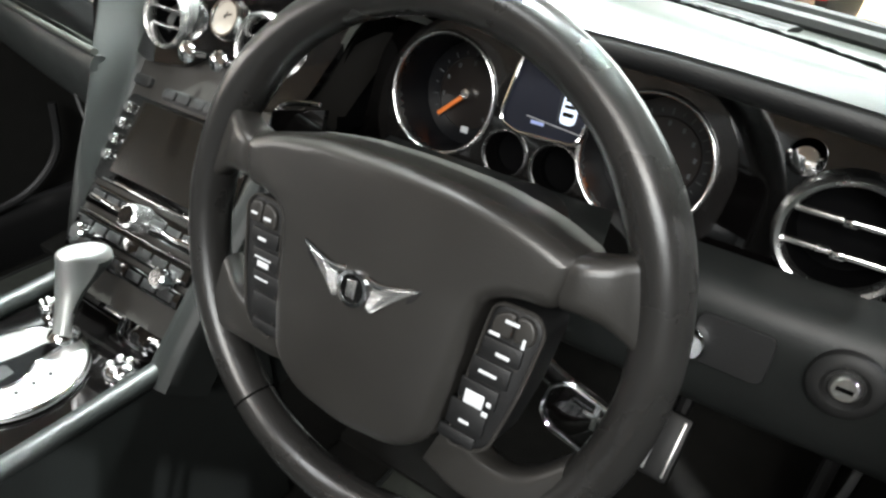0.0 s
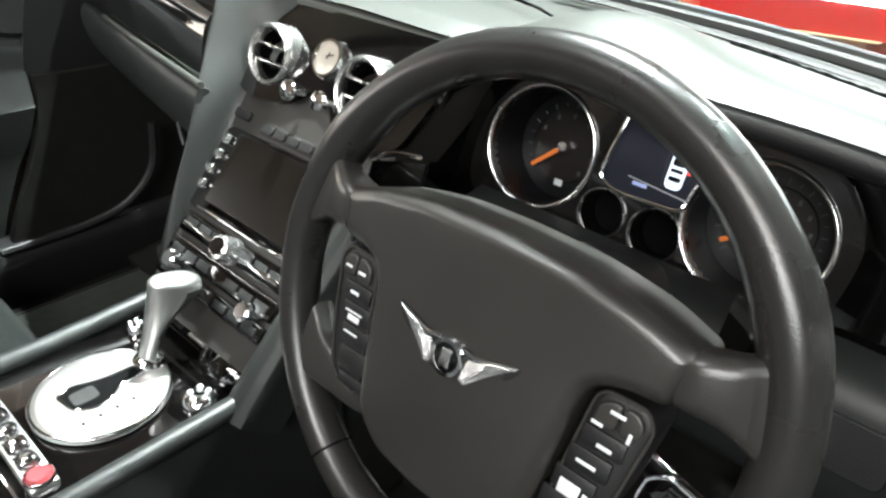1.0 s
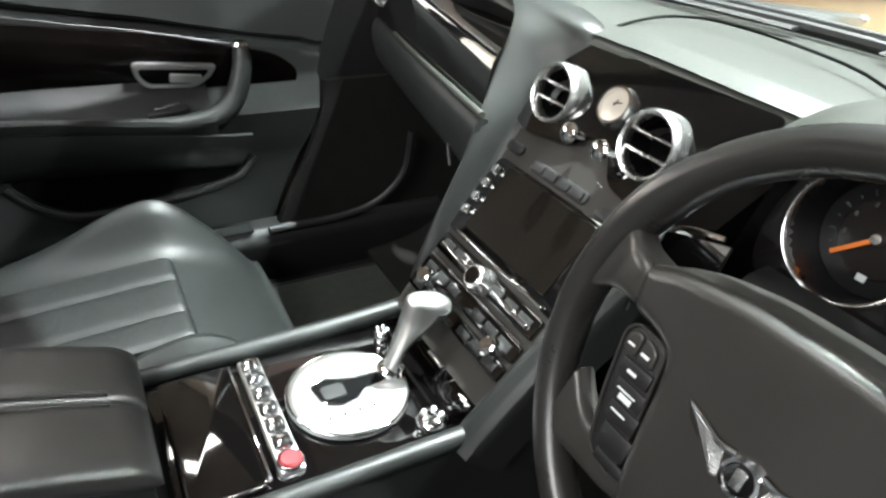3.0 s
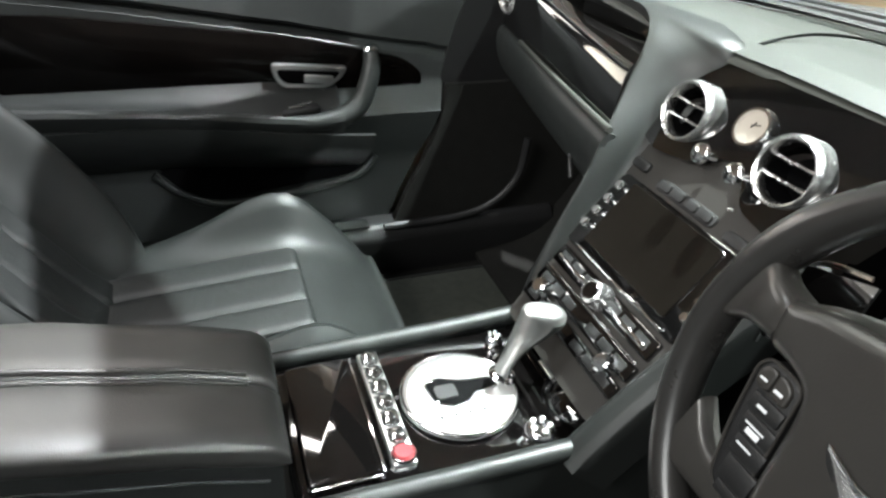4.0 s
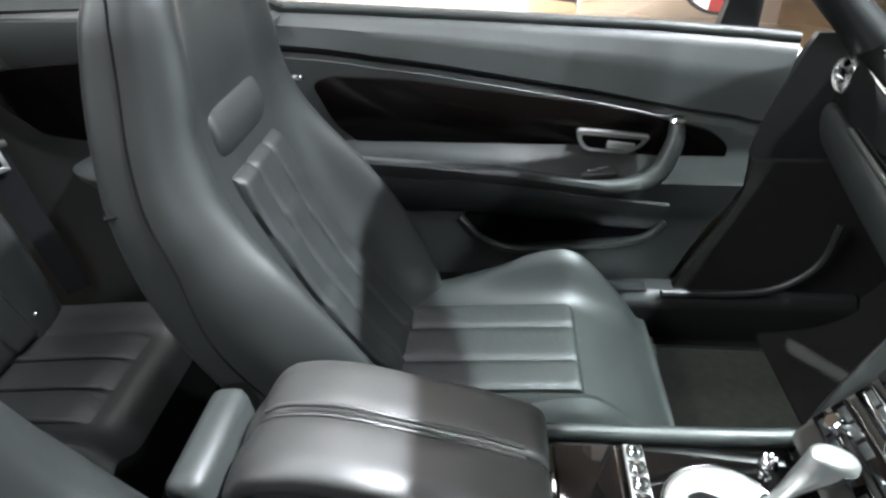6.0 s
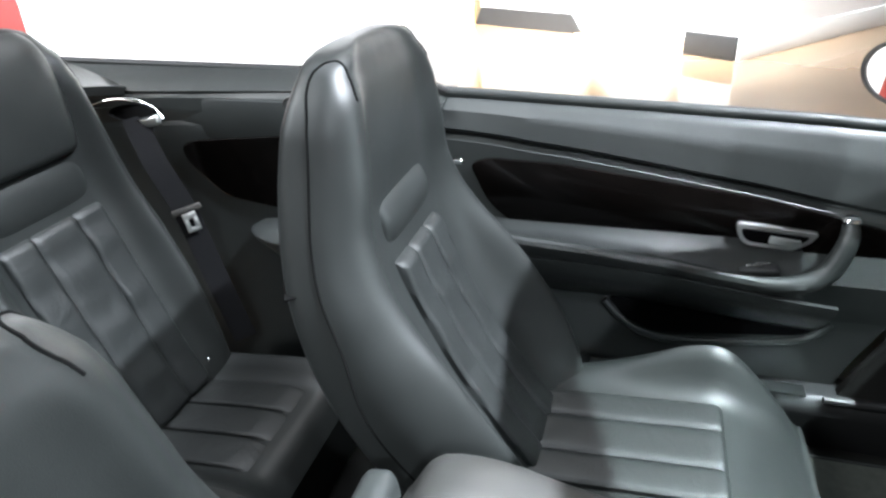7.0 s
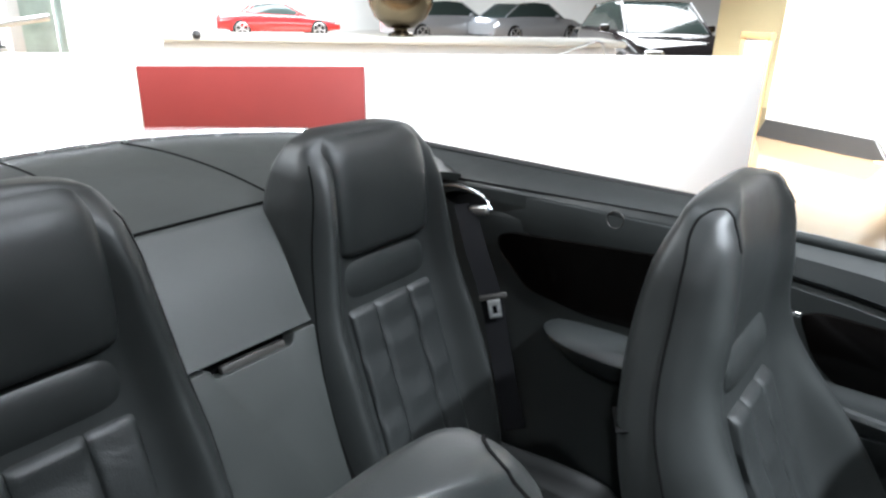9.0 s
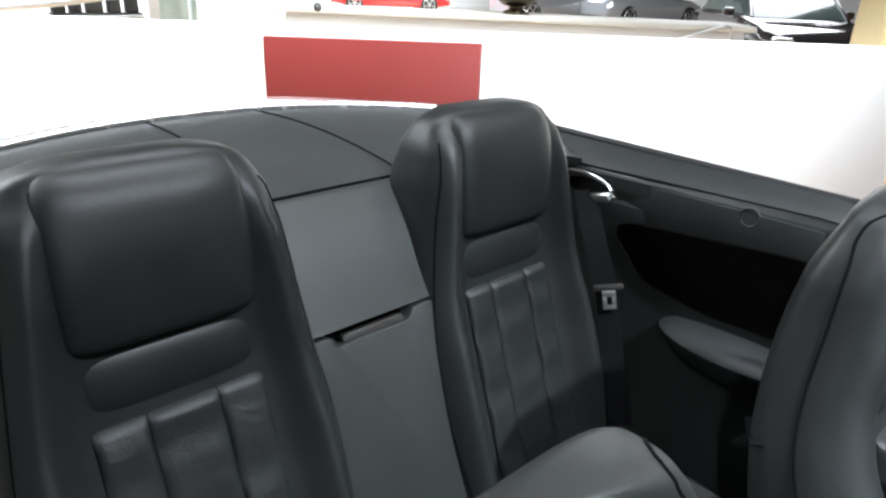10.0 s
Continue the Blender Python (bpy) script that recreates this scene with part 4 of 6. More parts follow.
HOOD = [(0.127, 0.77), (0.133, 0.82), (0.146, 0.862), (0.17, 0.898), (0.205, 0.928), (0.26, 0.953), (0.31, 0.962), (0.36, 0.955), (0.42, 0.942), (0.48, 0.936), (0.54, 0.931), (0.61, 0.925), (0.69, 0.917), (0.77, 0.906)]
HOOD = spline(HOOD, 60)


def hood(u, v):
    x, z = HOOD[int(round(u * 60))]
    back = min(0.10 + 0.24 * min(1, (x - 0.12) / 0.12), 0.64 - 0.30 * (x / 0.78) ** 2 - 0.215)
    t = v
    drop = max(0.0, z - 0.898)
    dome = math.exp(-(((x - 0.31) / 0.09) ** 2))
    roll = (0.012 + 0.020 * dome) * max(0, 1 - t / (0.12 + 0.18 * dome)) ** 2
    return (x + 0.02 * t * min(1, max(0, (0.26 - x) / 0.12)), 0.232 - 0.026 * min(1, max(0, (x - 0.24) / 0.16)) + back * t, z - roll - drop * (t * t * (3 - 2 * t)))


# hood is coloured brighter too, as the lit dash top is
part("binnacle_hood", sheet(hood, 60, 24, 0.006), LEATHER_LIT, dash, "arched slate leather hood over the instruments", 60)
# added black sheet that paints the shade on the hood's underside
part("hood_shade", sheet(lambda u, v: tuple(np.array(hood(u, 0.02 + 0.9 * v)) + (0.010 * max(0, 1 - u / 0.4), 0.002, -0.009)), 60, 12, 0.0), VOID, dash, "black sheet standing in for the shade under the hood", 60)


LIP = [hood(u, 0.0) for u in np.linspace(0.36, 1, 40)]
part("hood_lip", tube([(x, y + 0.006, z - 0.010) for x, y, z in LIP], 0.0105, 10), PLASTIC, dash, "black roll under the edge of the hood")


def top_z(x, y):
    """Height of the dash's upper side, pad or hood, at a place."""
    z = pad_z(x, y)
    if x > 0.22:
        i = min(range(61), key=lambda n: abs(HOOD[n][0] - x))
        for v in np.linspace(0, 1, 41):
            q = hood(i / 60, v)
            if abs(q[1] - y) < 0.006:
                z = max(z, q[2])
    return z


for line in ([(-0.110, 0.305), (-0.122, 0.36), (-0.124, 0.41), (-0.105, 0.45), (-0.06, 0.463), (0.0, 0.462), (0.078, 0.447), (0.15, 0.42), (0.22, 0.40)], [(0.33, 0.475), (0.37, 0.452), (0.43, 0.415), (0.489, 0.372), (0.55, 0.318), (0.601, 0.27)]):
    part("pad_seam", tube([(q[0], q[1], top_z(q[0], q[1]) + 0.0005) for q in spline(line, 40)], 0.0019, 8), SEAM, dash, "stitched seam in the dash pad")
for x0, x1 in ((0.06, 0.515), (-0.515, -0.06)):
    part("demist_slot", tube([(x, 0.572 - 0.30 * (x / 0.78) ** 2, top_z(x, 0.572 - 0.30 * (x / 0.78) ** 2) + 0.001) for x in np.linspace(x0, x1, 24)], 0.0125, 12, None, 0.22), RUBBER, dash, "dark demister slot")


def gauge(x, y, r, name, deep=0.034, marks=0, needle=None):
    """A round instrument: bright bezel, dark tunnel, face set deep in it, ticks and needle."""
    at = DF @ pose(x, y, 0)
    g = part(name, lathe([(r * 0.93, 0.001), (r * 0.90, -deep * 0.9), (r * 0.88, -deep), (0, -deep), (0, -deep - 0.002), (r * 0.92, -deep - 0.002), (r * 0.95, 0.001)], 48, at), DIAL if marks else VOID, dash, "deep round dark dial")
    part("bezel", ring_bm(r * 1.0, r * 0.925, 0.0032, 56, at), BEZEL, g, "thin bright metal bezel")
    if marks:
        part("inner_disc", lathe([(0, 0.0012), (r * 0.60, 0.0012), (r * 0.62, 0.0)], 40, at @ pose(0, 0, -deep)), DIAL_DISC, g, "brownish inner disc")
    for k in range(marks):
        a = 225 - 270 * k / (marks - 1)
        part("tick", moved(rbox(r * 0.70, 0, -deep + 0.001, r * (0.09 if k % 2 == 0 else 0.05), r * 0.018, 0.0012, 0), at @ pose(0, 0, 0, 0, 0, a)), PRINT_DIM, g)
        if k % 2 == 0:
            b = radians(a)
            part("figure", moved(rbox(r * 0.52 * math.cos(b), r * 0.52 * math.sin(b), -deep + 0.0016, r * 0.045, r * 0.075, 0.0008, 0), at), PRINT_DIM, g)
    if needle is not None:
        part("needle", moved(rbox(r * 0.33, 0, -deep + 0.007, r * 0.70, r * 0.075, 0.003, 0.001), at @ pose(0, 0, 0, 0, 0, needle)), NEEDLE, g, "orange needle")
        part("hub", lathe([(0, 0.012), (r * 0.08, 0.011), (r * 0.12, 0.006), (r * 0.12, 0.0)], 20, at @ pose(0, 0, -deep)), BEZEL, g)
        part("dial_badge", moved(rbox(r * 0.05, -r * 0.62, -deep + 0.0015, r * 0.15, r * 0.11, 0.001, 0.0004), at), MARK, g)
    return g


gauge(-0.034, 0.002, 0.060, "rev_counter", 0.054, 17, 223)
gauge(0.173, -0.006, 0.060, "speedometer", 0.054, 21, 215)
gauge(0.046, -0.036, 0.0235, "fuel_gauge", 0.03)
gauge(0.098, -0.037, 0.0245, "temperature_gauge", 0.03)
info = part("info_display", plate(rounded([(0.034, -0.004), (0.052, -0.012), (0.114, -0.010), (0.122, 0.02), (0.108, 0.062), (0.046, 0.064)], 0.008, 4), -0.003, 0.002, 0.001, 1, DF), SCREEN_BLUE, dash, "dim blue-lit driver information screen")
frame_pts = rounded([(0.034, -0.004), (0.052, -0.012), (0.114, -0.010), (0.122, 0.02), (0.108, 0.062), (0.046, 0.064)], 0.008, 4)
part("screen_frame", moved(tube([(x, y, 0.003) for x, y in frame_pts + frame_pts[:1]], 0.0022, 8), DF), CHROME, info)
part("car_icon", plate(rounded(rect(0.0995, 0.0225, 0.015, 0.034), 0.006, 4), 0.002, 0.0032, 0, 1, DF), DISPLAY_WHITE, info, "lit white car outline")
for y, h in ((0.0285, 0.006), (0.0215, 0.003), (0.0145, 0.004)):
    part("icon_window", plate(rounded(rect(0.0995, y, 0.0105, h), 0.0013, 3), 0.0034, 0.0042, 0, 1, DF), SCREEN, info)
part("red_lamp", plate(rounded(rect(0.1095, 0.0265, 0.0035, 0.011), 0.0012, 3), 0.002, 0.0032, 0, 1, DF), DISPLAY_RED, info, "lit red warning block")
part("text_bar", plate(rect(0.0722, 0.0005, 0.013, 0.0032), 0.002, 0.003, 0, 1, DF), DISPLAY_BLUE, info, "bluish line of display text")
part("screen_line", moved(rbox(0.0885, 0.0022, 0.0024, 0.057, 0.0008, 0.0008, 0, 2, pose(0, 0, 0, 0, 0, -5)), DF), MARK, info)
part("screen_line", moved(rbox(0.0885, 0.030, 0.0024, 0.0006, 0.05, 0.0008, 0, 2, pose(0, 0, 0, 0, 0, 3)), DF), PRINT_DIM, info)
part("fascia_button", lathe([(0, 0.012), (0.009, 0.011), (0.0135, 0.006), (0.0145, -0.004), (0, -0.004)], 24, DF @ pose(0.288, 0.031, 0)), CHROME, dash, "round chrome stopper knob")
vent(DF @ pose(0.332, -0.018, 0.006, 8, 0, 0), 0.05, dash)
# driver's lower panel with light switch and key barrel
part("lower_panel", sheet(lambda u, v: (0.20 + 0.56 * u, interp(v, [0, 0.12, 0.3, 0.7, 1], [0.250, 0.218, 0.200, 0.204, 0.26]) + 0.03 * max(0, u - 0.7), interp(v, [0, 0.12, 0.3, 0.7, 1], [0.772, 0.766, 0.735, 0.655, 0.635]) - 0.002 * u), 24, 20, 0.01), LEATHER, dash, "dark leather lower dash panel")
LS = Matrix(((1, 0, 0, 0.57), (0, 0.2, -0.98, 0.1985), (0, 0.98, 0.2, 0.722), (0, 0, 0, 1)))
part("switch_plate", plate(rounded(rect(0, 0, 0.058, 0.042), 0.009, 4), -0.004, 0.004, 0.001, 1, LS), PLASTIC, dash)
part("light_switch", lathe([(0, 0.014), (0.010, 0.014), (0.0125, 0.011), (0.0135, 0.002), (0.0135, -0.002)], 28, LS @ pose(-0.027, -0.005, 0.003)), CHROME, dash, "chrome rotary light switch")
KB = Matrix(((1, 0, 0, 0.647), (0, 0.15, -0.988, 0.1985), (0, 0.988, 0.15, 0.728), (0, 0, 0, 1)))
key = part("key_surround", lathe([(0, 0.003), (0.013, 0.002), (0.016, 0.006), (0.021, 0.006), (0.025, 0.003), (0.026, -0.004)], 32, KB), RUBBER, dash, "black ignition surround")
part("key_barrel", lathe([(0, 0.008), (0.0085, 0.008), (0.0105, 0.005), (0.0105, 0.0)], 28, KB), SATIN, key)
part("key_slot", moved(rbox(0, 0, 0.0085, 0.011, 0.003, 0.001, 0), KB), VOID, key)

# ---- centre stack ----
ST = Matrix(((1, 0, 0, 0), (0, 0.64, -0.768, 0.233), (0, 0.768, 0.64, 0.854), (0, 0, 0, 1)))
stack = thing("centre_stack", (0, 0.15, 0.6), "sloping centre stack with screen, chrome vents, clock and knobs", "centre console")
base = rounded([(-0.098, -0.335), (0.098, -0.335), (0.108, -0.25), (0.122, -0.13), (0.139, -0.055), (0.165, 0.05), (-0.108, 0.05), (-0.126, 0.028), (-0.138, 0.0), (-0.139, -0.036), (-0.122, -0.13), (-0.108, -0.25)], 0.01, 3)
VH = [(-0.088, -0.022, 0.029), (0.068, -0.026, 0.030)]
part("stack_body", plate_with_holes(base, VH, -0.06, -0.004, ST), PLASTIC_GREY, stack, "matt grey stack panel")
fas = rounded([(-0.139, -0.062), (-0.10, -0.075), (-0.04, -0.066), (-0.012, -0.043), (0.02, -0.043), (0.05, -0.078), (0.10, -0.086), (0.139, -0.065), (0.165, 0.052), (-0.106, 0.052), (-0.126, 0.028), (-0.139, 0.0), (-0.140, -0.034)], 0.012, 5)
part("upper_fascia", plate_with_holes(fas, VH, -0.004, 0.004, ST), LACQUER, stack, "black lacquered upper fascia")
vent(ST @ pose(-0.088, -0.022, 0.012, 24, 0, 0), 0.036, stack, deep=0.034, flare=0.94)
vent(ST @ pose(0.068, -0.026, 0.012, 24, 0, 0), 0.037, stack, deep=0.034, flare=0.94)
ck = part("clock", lathe([(0, 0.0), (0.017, 0.0), (0.0185, 0.004), (0.021, 0.004), (0.0225, 0.0), (0.023, -0.008)], 36, ST @ pose(-0.004, -0.004, 0.009, 10, 0, 0)), CHROME, stack, "round chrome clock")
part("clock_face", lathe([(0, 0.0015), (0.0172, 0.0015), (0.0172, 0.0)], 32, ST @ pose(-0.004, -0.004, 0.009, 10, 0, 0)), CLOCK_FACE, ck, "cream clock dial")
part("clock_hand", moved(rbox(0.004, 0.002, 0.0025, 0.011, 0.0012, 0.0008, 0), ST @ pose(-0.004, -0.004, 0.009, 10, 0, 20)), PLASTIC, ck)
part("clock_hand", moved(rbox(0.0, 0.003, 0.0025, 0.001, 0.008, 0.0008, 0), ST @ pose(-0.004, -0.004, 0.009, 10, 0, -20)), PLASTIC, ck)
for u in (-0.016, 0.034):
    part("organ_stop", lathe([(0, 0.004), (0.006, 0.0035), (0.0105, 0.001), (0.0115, -0.003), (0.009, -0.007), (0.004, -0.009), (0.004, -0.024)], 20, ST @ pose(u, -0.0565, 0.028, 20, 0, 0)), CHROME, stack, "chrome organ-stop vent knob")
for u, v, w in ((-0.098, -0.096, 0.030), (0.071, -0.104, 0.030)):
    part("button", plate(rounded(rect(u, v, w, 0.013), 0.0062, 5), -0.004, 0.001, 0.002, 2, ST), PLASTIC, stack)
row = part("button_row", plate(rounded(rect(-0.011, -0.1015, 0.098, 0.015), 0.007, 5), -0.004, -0.001, 0.0015, 2, ST), PLASTIC, stack, "dark pill-shaped button row")
for k in range(4):
    part("key", plate(rounded(rect(-0.045 + 0.0227 * k, -0.1015, 0.0205, 0.011), 0.004, 4), -0.001, 0.002, 0.0012, 2, ST), PLASTIC, row)
part("stack_led", moved(rbox(0.043, -0.082, 0.002, 0.006, 0.003, 0.002, 0.0008), ST), CHROME, stack)
bz = part("screen_bezel", plate(rounded(rect(-0.001, -0.166, 0.216, 0.106), 0.012, 5), -0.004, 0.0, 0.002, 2, ST), LACQUER, stack, "black bezel with chrome keys")
part("screen", plate(rounded(rect(-0.003, -0.162, 0.158, 0.088), 0.004, 3), 0.0, 0.002, 0.001, 1, ST), SCREEN, bz, "dark glossy navigation screen")
for s, dx in ((-1, -0.003), (1, 0.001)):
    for k in range(4):
        part("screen_key", lathe([(0, 0.005), (0.0045, 0.0048), (0.0062, 0.003), (0.0068, -0.001)], 16, ST @ pose(s * 0.0945 + dx, -0.131 - 0.0195 * k, 0.001)), CHROME, bz, "round chrome key")
part("chrome_line", moved(rbox(0, -0.2155, 0.001, 0.17, 0.0032, 0.006, 0.001), ST), CHROME, stack)
for v, h in ((-0.236, 0.024), (-0.268, 0.02), (-0.293, 0.018)):
    strip = part("control_strip", plate(rounded(rect(0, v, 0.196, h), 0.004, 3), -0.004, 0.003, 0.0015, 2, ST), LACQUER, stack, "glossy black control strip")
    for k in range(-3, 4):
        if k:
            part("strip_key", moved(rbox(0.026 * k, v, 0.0035, 0.021, h * 0.5, 0.002, 0.0008), ST), PLASTIC, strip)
for u0, u1 in ((-0.088, -0.022), (0.022, 0.088)):
    part("chrome_bar", moved(rbox((u0 + u1) / 2, -0.2385, 0.0055, u1 - u0, 0.006, 0.005, 0.0015), ST), CHROME, stack)
part("chrome_line", moved(rbox(0.0, -0.2555, 0.002, 0.19, 0.0022, 0.005, 0.0008), ST), CHROME, stack)
part("volume_knob", lathe([(0, 0.022), (0.011, 0.022), (0.0135, 0.020), (0.0145, 0.010), (0.0155, 0.002), (0.0155, -0.002)], 32, ST @ pose(0.004, -0.237, 0.004)), BEZEL, stack, "knurled chrome volume knob")
part("knob_face", lathe([(0, 0.0232), (0.0095, 0.0232), (0.0105, 0.022)], 28, ST @ pose(0.004, -0.237, 0.004)), LACQUER, stack, "black volume knob face")
for u in (-0.068, 0.072):
    part("climate_knob", lathe([(0, 0.016), (0.008, 0.016), (0.0105, 0.014), (0.0115, 0.004), (0.0125, 0.0)], 28, ST @ pose(u, -0.279, 0.003)), CHROME, stack, "chrome climate knob")
# leather wings that rise beside the stack and spread into the dash top: rows of inner edge and crest, in the stack's own frame
WING = [((0.096, -0.370, -0.055), (0.116, -0.370, -0.055)), ((0.097, -0.300, -0.022), (0.115, -0.300, -0.012)), ((0.103, -0.225, -0.004), (0.114, -0.225, 0.016)),
        ((0.111, -0.150, -0.002), (0.119, -0.150, 0.034)), ((0.119, -0.090, 0.001), (0.136, -0.090, 0.044)), ((0.127, -0.036, 0.003), (0.159, -0.040, 0.046)),
        ((0.128, 0.000, 0.004), (0.179, 0.001, 0.046)), ((0.120, 0.024, 0.006), (0.203, 0.033, 0.043)), ((0.110, 0.043, 0.009), (0.245, 0.057, 0.035)),
        ((0.108, 0.060, 0.012), (0.300, 0.066, 0.028)), ((0.120, 0.080, -0.005), (0.370, 0.069, 0.023)), ((0.190, 0.101, -0.028), (0.460, 0.069, 0.018))]


def wing_bm(s):
    inner, crest = spline([r[0] for r in WING], 60), spline([r[1] for r in WING], 60)
    rings = []
    for p, q in zip(inner, crest):
        d, ring = q - p, [p + np.array((-0.020, -0.004, -0.016)), p + np.array((-0.003, -0.0005, -0.003))]
        for k in np.linspace(0, 1, 12):
            ring.append(p + d * k + np.array((0, 0, 0.22 * min(0.03, np.linalg.norm(d)) * math.sin(math.pi * k) ** 0.8)))
        away = np.array((0.8, 0, -0.6)) if d[0] < 0.05 else np.array((0.15, -0.5, -0.85))
        ring += [q + away * 0.004, q + away * 0.010 + (0, 0, -0.002), q + away * 0.018 + (0, 0, -0.012), q + away * 0.022 + (0, 0, -0.05)]
        rings.append([(s * x, y, z) for x, y, z in ring])
    bm = loft(rings, False, False)
    bmesh.ops.recalc_face_normals(bm, faces=bm.faces)
    return moved(bm, ST)


# same leather as the dash top, darkened because this face turns from the light
part("wing", wing_bm(-1), LEATHER_SHADED, stack, "slate leather edging that spreads into the dash top", 80)
# the driver's side is narrower and runs up beside the instruments
WV = [0.075, 0.085, 0.10, 0.13, 0.17, 0.25, 0.33, 0.375]
W_IN = [0.132, 0.130, 0.128, 0.123, 0.118, 0.106, 0.100, 0.098]
W_OUT = [0.148, 0.147, 0.146, 0.141, 0.135, 0.125, 0.120, 0.118]
W_UP = [-0.004, 0.005, 0.010, 0.012, 0.011, 0.010, 0.010, 0.008]


def wing(u, v):
    w = WV[0] + (WV[-1] - WV[0]) * u
    a, b, n = interp(w, WV, W_IN), interp(w, WV, W_OUT), interp(w, WV, W_UP)
    cols = [(a, -0.006), (a + 0.001, n * 0.45), (a + (b - a) * 0.25, n * 0.86), (a + (b - a) * 0.6, n), (b + 0.004, n * 0.85), (b + 0.014, n * 0.3), (b + 0.018, -0.05)]
    k = v * (len(cols) - 1)
    i = min(int(k), len(cols) - 2)
    p, q = cols[i], cols[i + 1]
    f = k - i
    return (p[0] + f * (q[0] - p[0]), -w, p[1] + f * (q[1] - p[1]))


part("wing", moved(sheet(wing, 40, 24, 0.004), ST), LEATHER, stack, "curved dark leather edging", 60)

# ---- steering wheel ----
TW = radians(18)
WM = Matrix(((1, 0, 0, 0.372), (0, math.sin(TW), -math.cos(TW), 0.037), (0, math.cos(TW), math.sin(TW), 0.79), (0, 0, 0, 1)))
wheel = thing("steering_wheel", (0.372, 0.08, 0.78), "dark leather steering wheel with chrome winged badge and button pods", "steering wheel")
RIM, RIMC = 0.1785, np.array((-0.0035, 0.0, 0.0))
rim_rings = []
for a in np.linspace(0, 2 * math.pi, 96, endpoint=False):
    thick = 0.0152 + 0.002 * (math.exp(-((abs(math.cos(a)) - 0.86) / 0.12) ** 2) if math.sin(a) > 0 else 0)
    o = np.array((math.cos(a), math.sin(a), 0))
    rim_rings.append([RIMC + RIM * o + thick * (math.cos(b) * o + 1.12 * math.sin(b) * np.array((0, 0, 1))) for b in np.linspace(0, 2 * math.pi, 20, endpoint=False)])
part("rim", moved(loft(rim_rings + rim_rings[:1], False), WM), LEATHER_RIM, wheel, "black leather rim")
for a in (28, 152, 236, 304):
    ra = radians(a)
    o, d = np.array((math.cos(ra), math.sin(ra), 0)), np.array((-math.sin(ra), math.cos(ra), 0))
    part("rim_seam", moved(tube([RIMC + RIM * o + 0.0157 * (math.cos(b) * o + 1.12 * math.sin(b) * np.array((0, 0, 1))) for b in np.linspace(0, 2 * math.pi, 24)], 0.0009, 6), WM), SEAM, wheel)

# airbag cover: one broad, slightly domed face whose edge rolls over
def soft_plate(outline, z0, z1, r, bulge, seg=6, cuts=3):
    """A plate with a rolled upper edge and a face that bulges by bulge(x, y)."""
    bm = plate(outline, z0, z1, r, seg)
    face = max(bm.faces, key=lambda f: (f.calc_center_median().z > (z0 + z1) / 2) * f.calc_area())
    bmesh.ops.triangulate(bm, faces=[face])
    for _ in range(cuts):
        tri = [f for f in bm.faces if abs(f.calc_center_median().z - z1) < 1e-5]
        long = [e for e in {e for f in tri for e in f.edges} if e.calc_length() > 0.012]
        bmesh.ops.subdivide_edges(bm, edges=long, cuts=1)
        flat = [f for f in bm.faces if abs(f.calc_center_median().z - z1) < 1e-5]
        bmesh.ops.triangulate(bm, faces=flat)
    for v in bm.verts:
        if v.co.z > z0 + 0.3 * (z1 - z0):
            v.co.z += bulge(v.co.x, v.co.y)
    return bm


def pad_bulge(x, y):
    return 0.004 - 0.55 * x * x - 1.0 * max(0.0, -0.02 - y) ** 2 - 0.5 * max(0.0, y - 0.03) ** 2


PAD_HALF = [(0.0, 0.080), (0.05, 0.0785), (0.095, 0.0715), (0.1265, 0.060), (0.1255, 0.046), (0.1205, 0.0285), (0.096, 0.0275), (0.0805, 0.021), (0.076, 0.0), (0.0725, -0.045), (0.068, -0.082), (0.045, -0.102), (0.0, -0.108)]
PAD = rounded(PAD_HALF + [(-x, y) for x, y in reversed(PAD_HALF[1:-1])], 0.014, 6)
part("airbag_cover", moved(soft_plate(PAD, -0.02, 0.033, 0.010, pad_bulge), WM), LEATHER_WHEEL, wheel, "smooth dark leather airbag cover", 60)


def bar_loft(rows, n=14, corner=0.010):
    """A bar through rows of (x, y, z, half width, half thickness, heading in degrees)."""
    rings = []
    for x, y, z, hw, ht, a in spline(rows, n):
        ca, sa = math.cos(radians(a)), math.sin(radians(a))
        rings.append([(x - sa * p, y + ca * p, z + q) for p, q in rounded([(-hw, -ht), (hw, -ht), (hw, ht), (-hw, ht)], corner, 5)])
    return loft(rings)


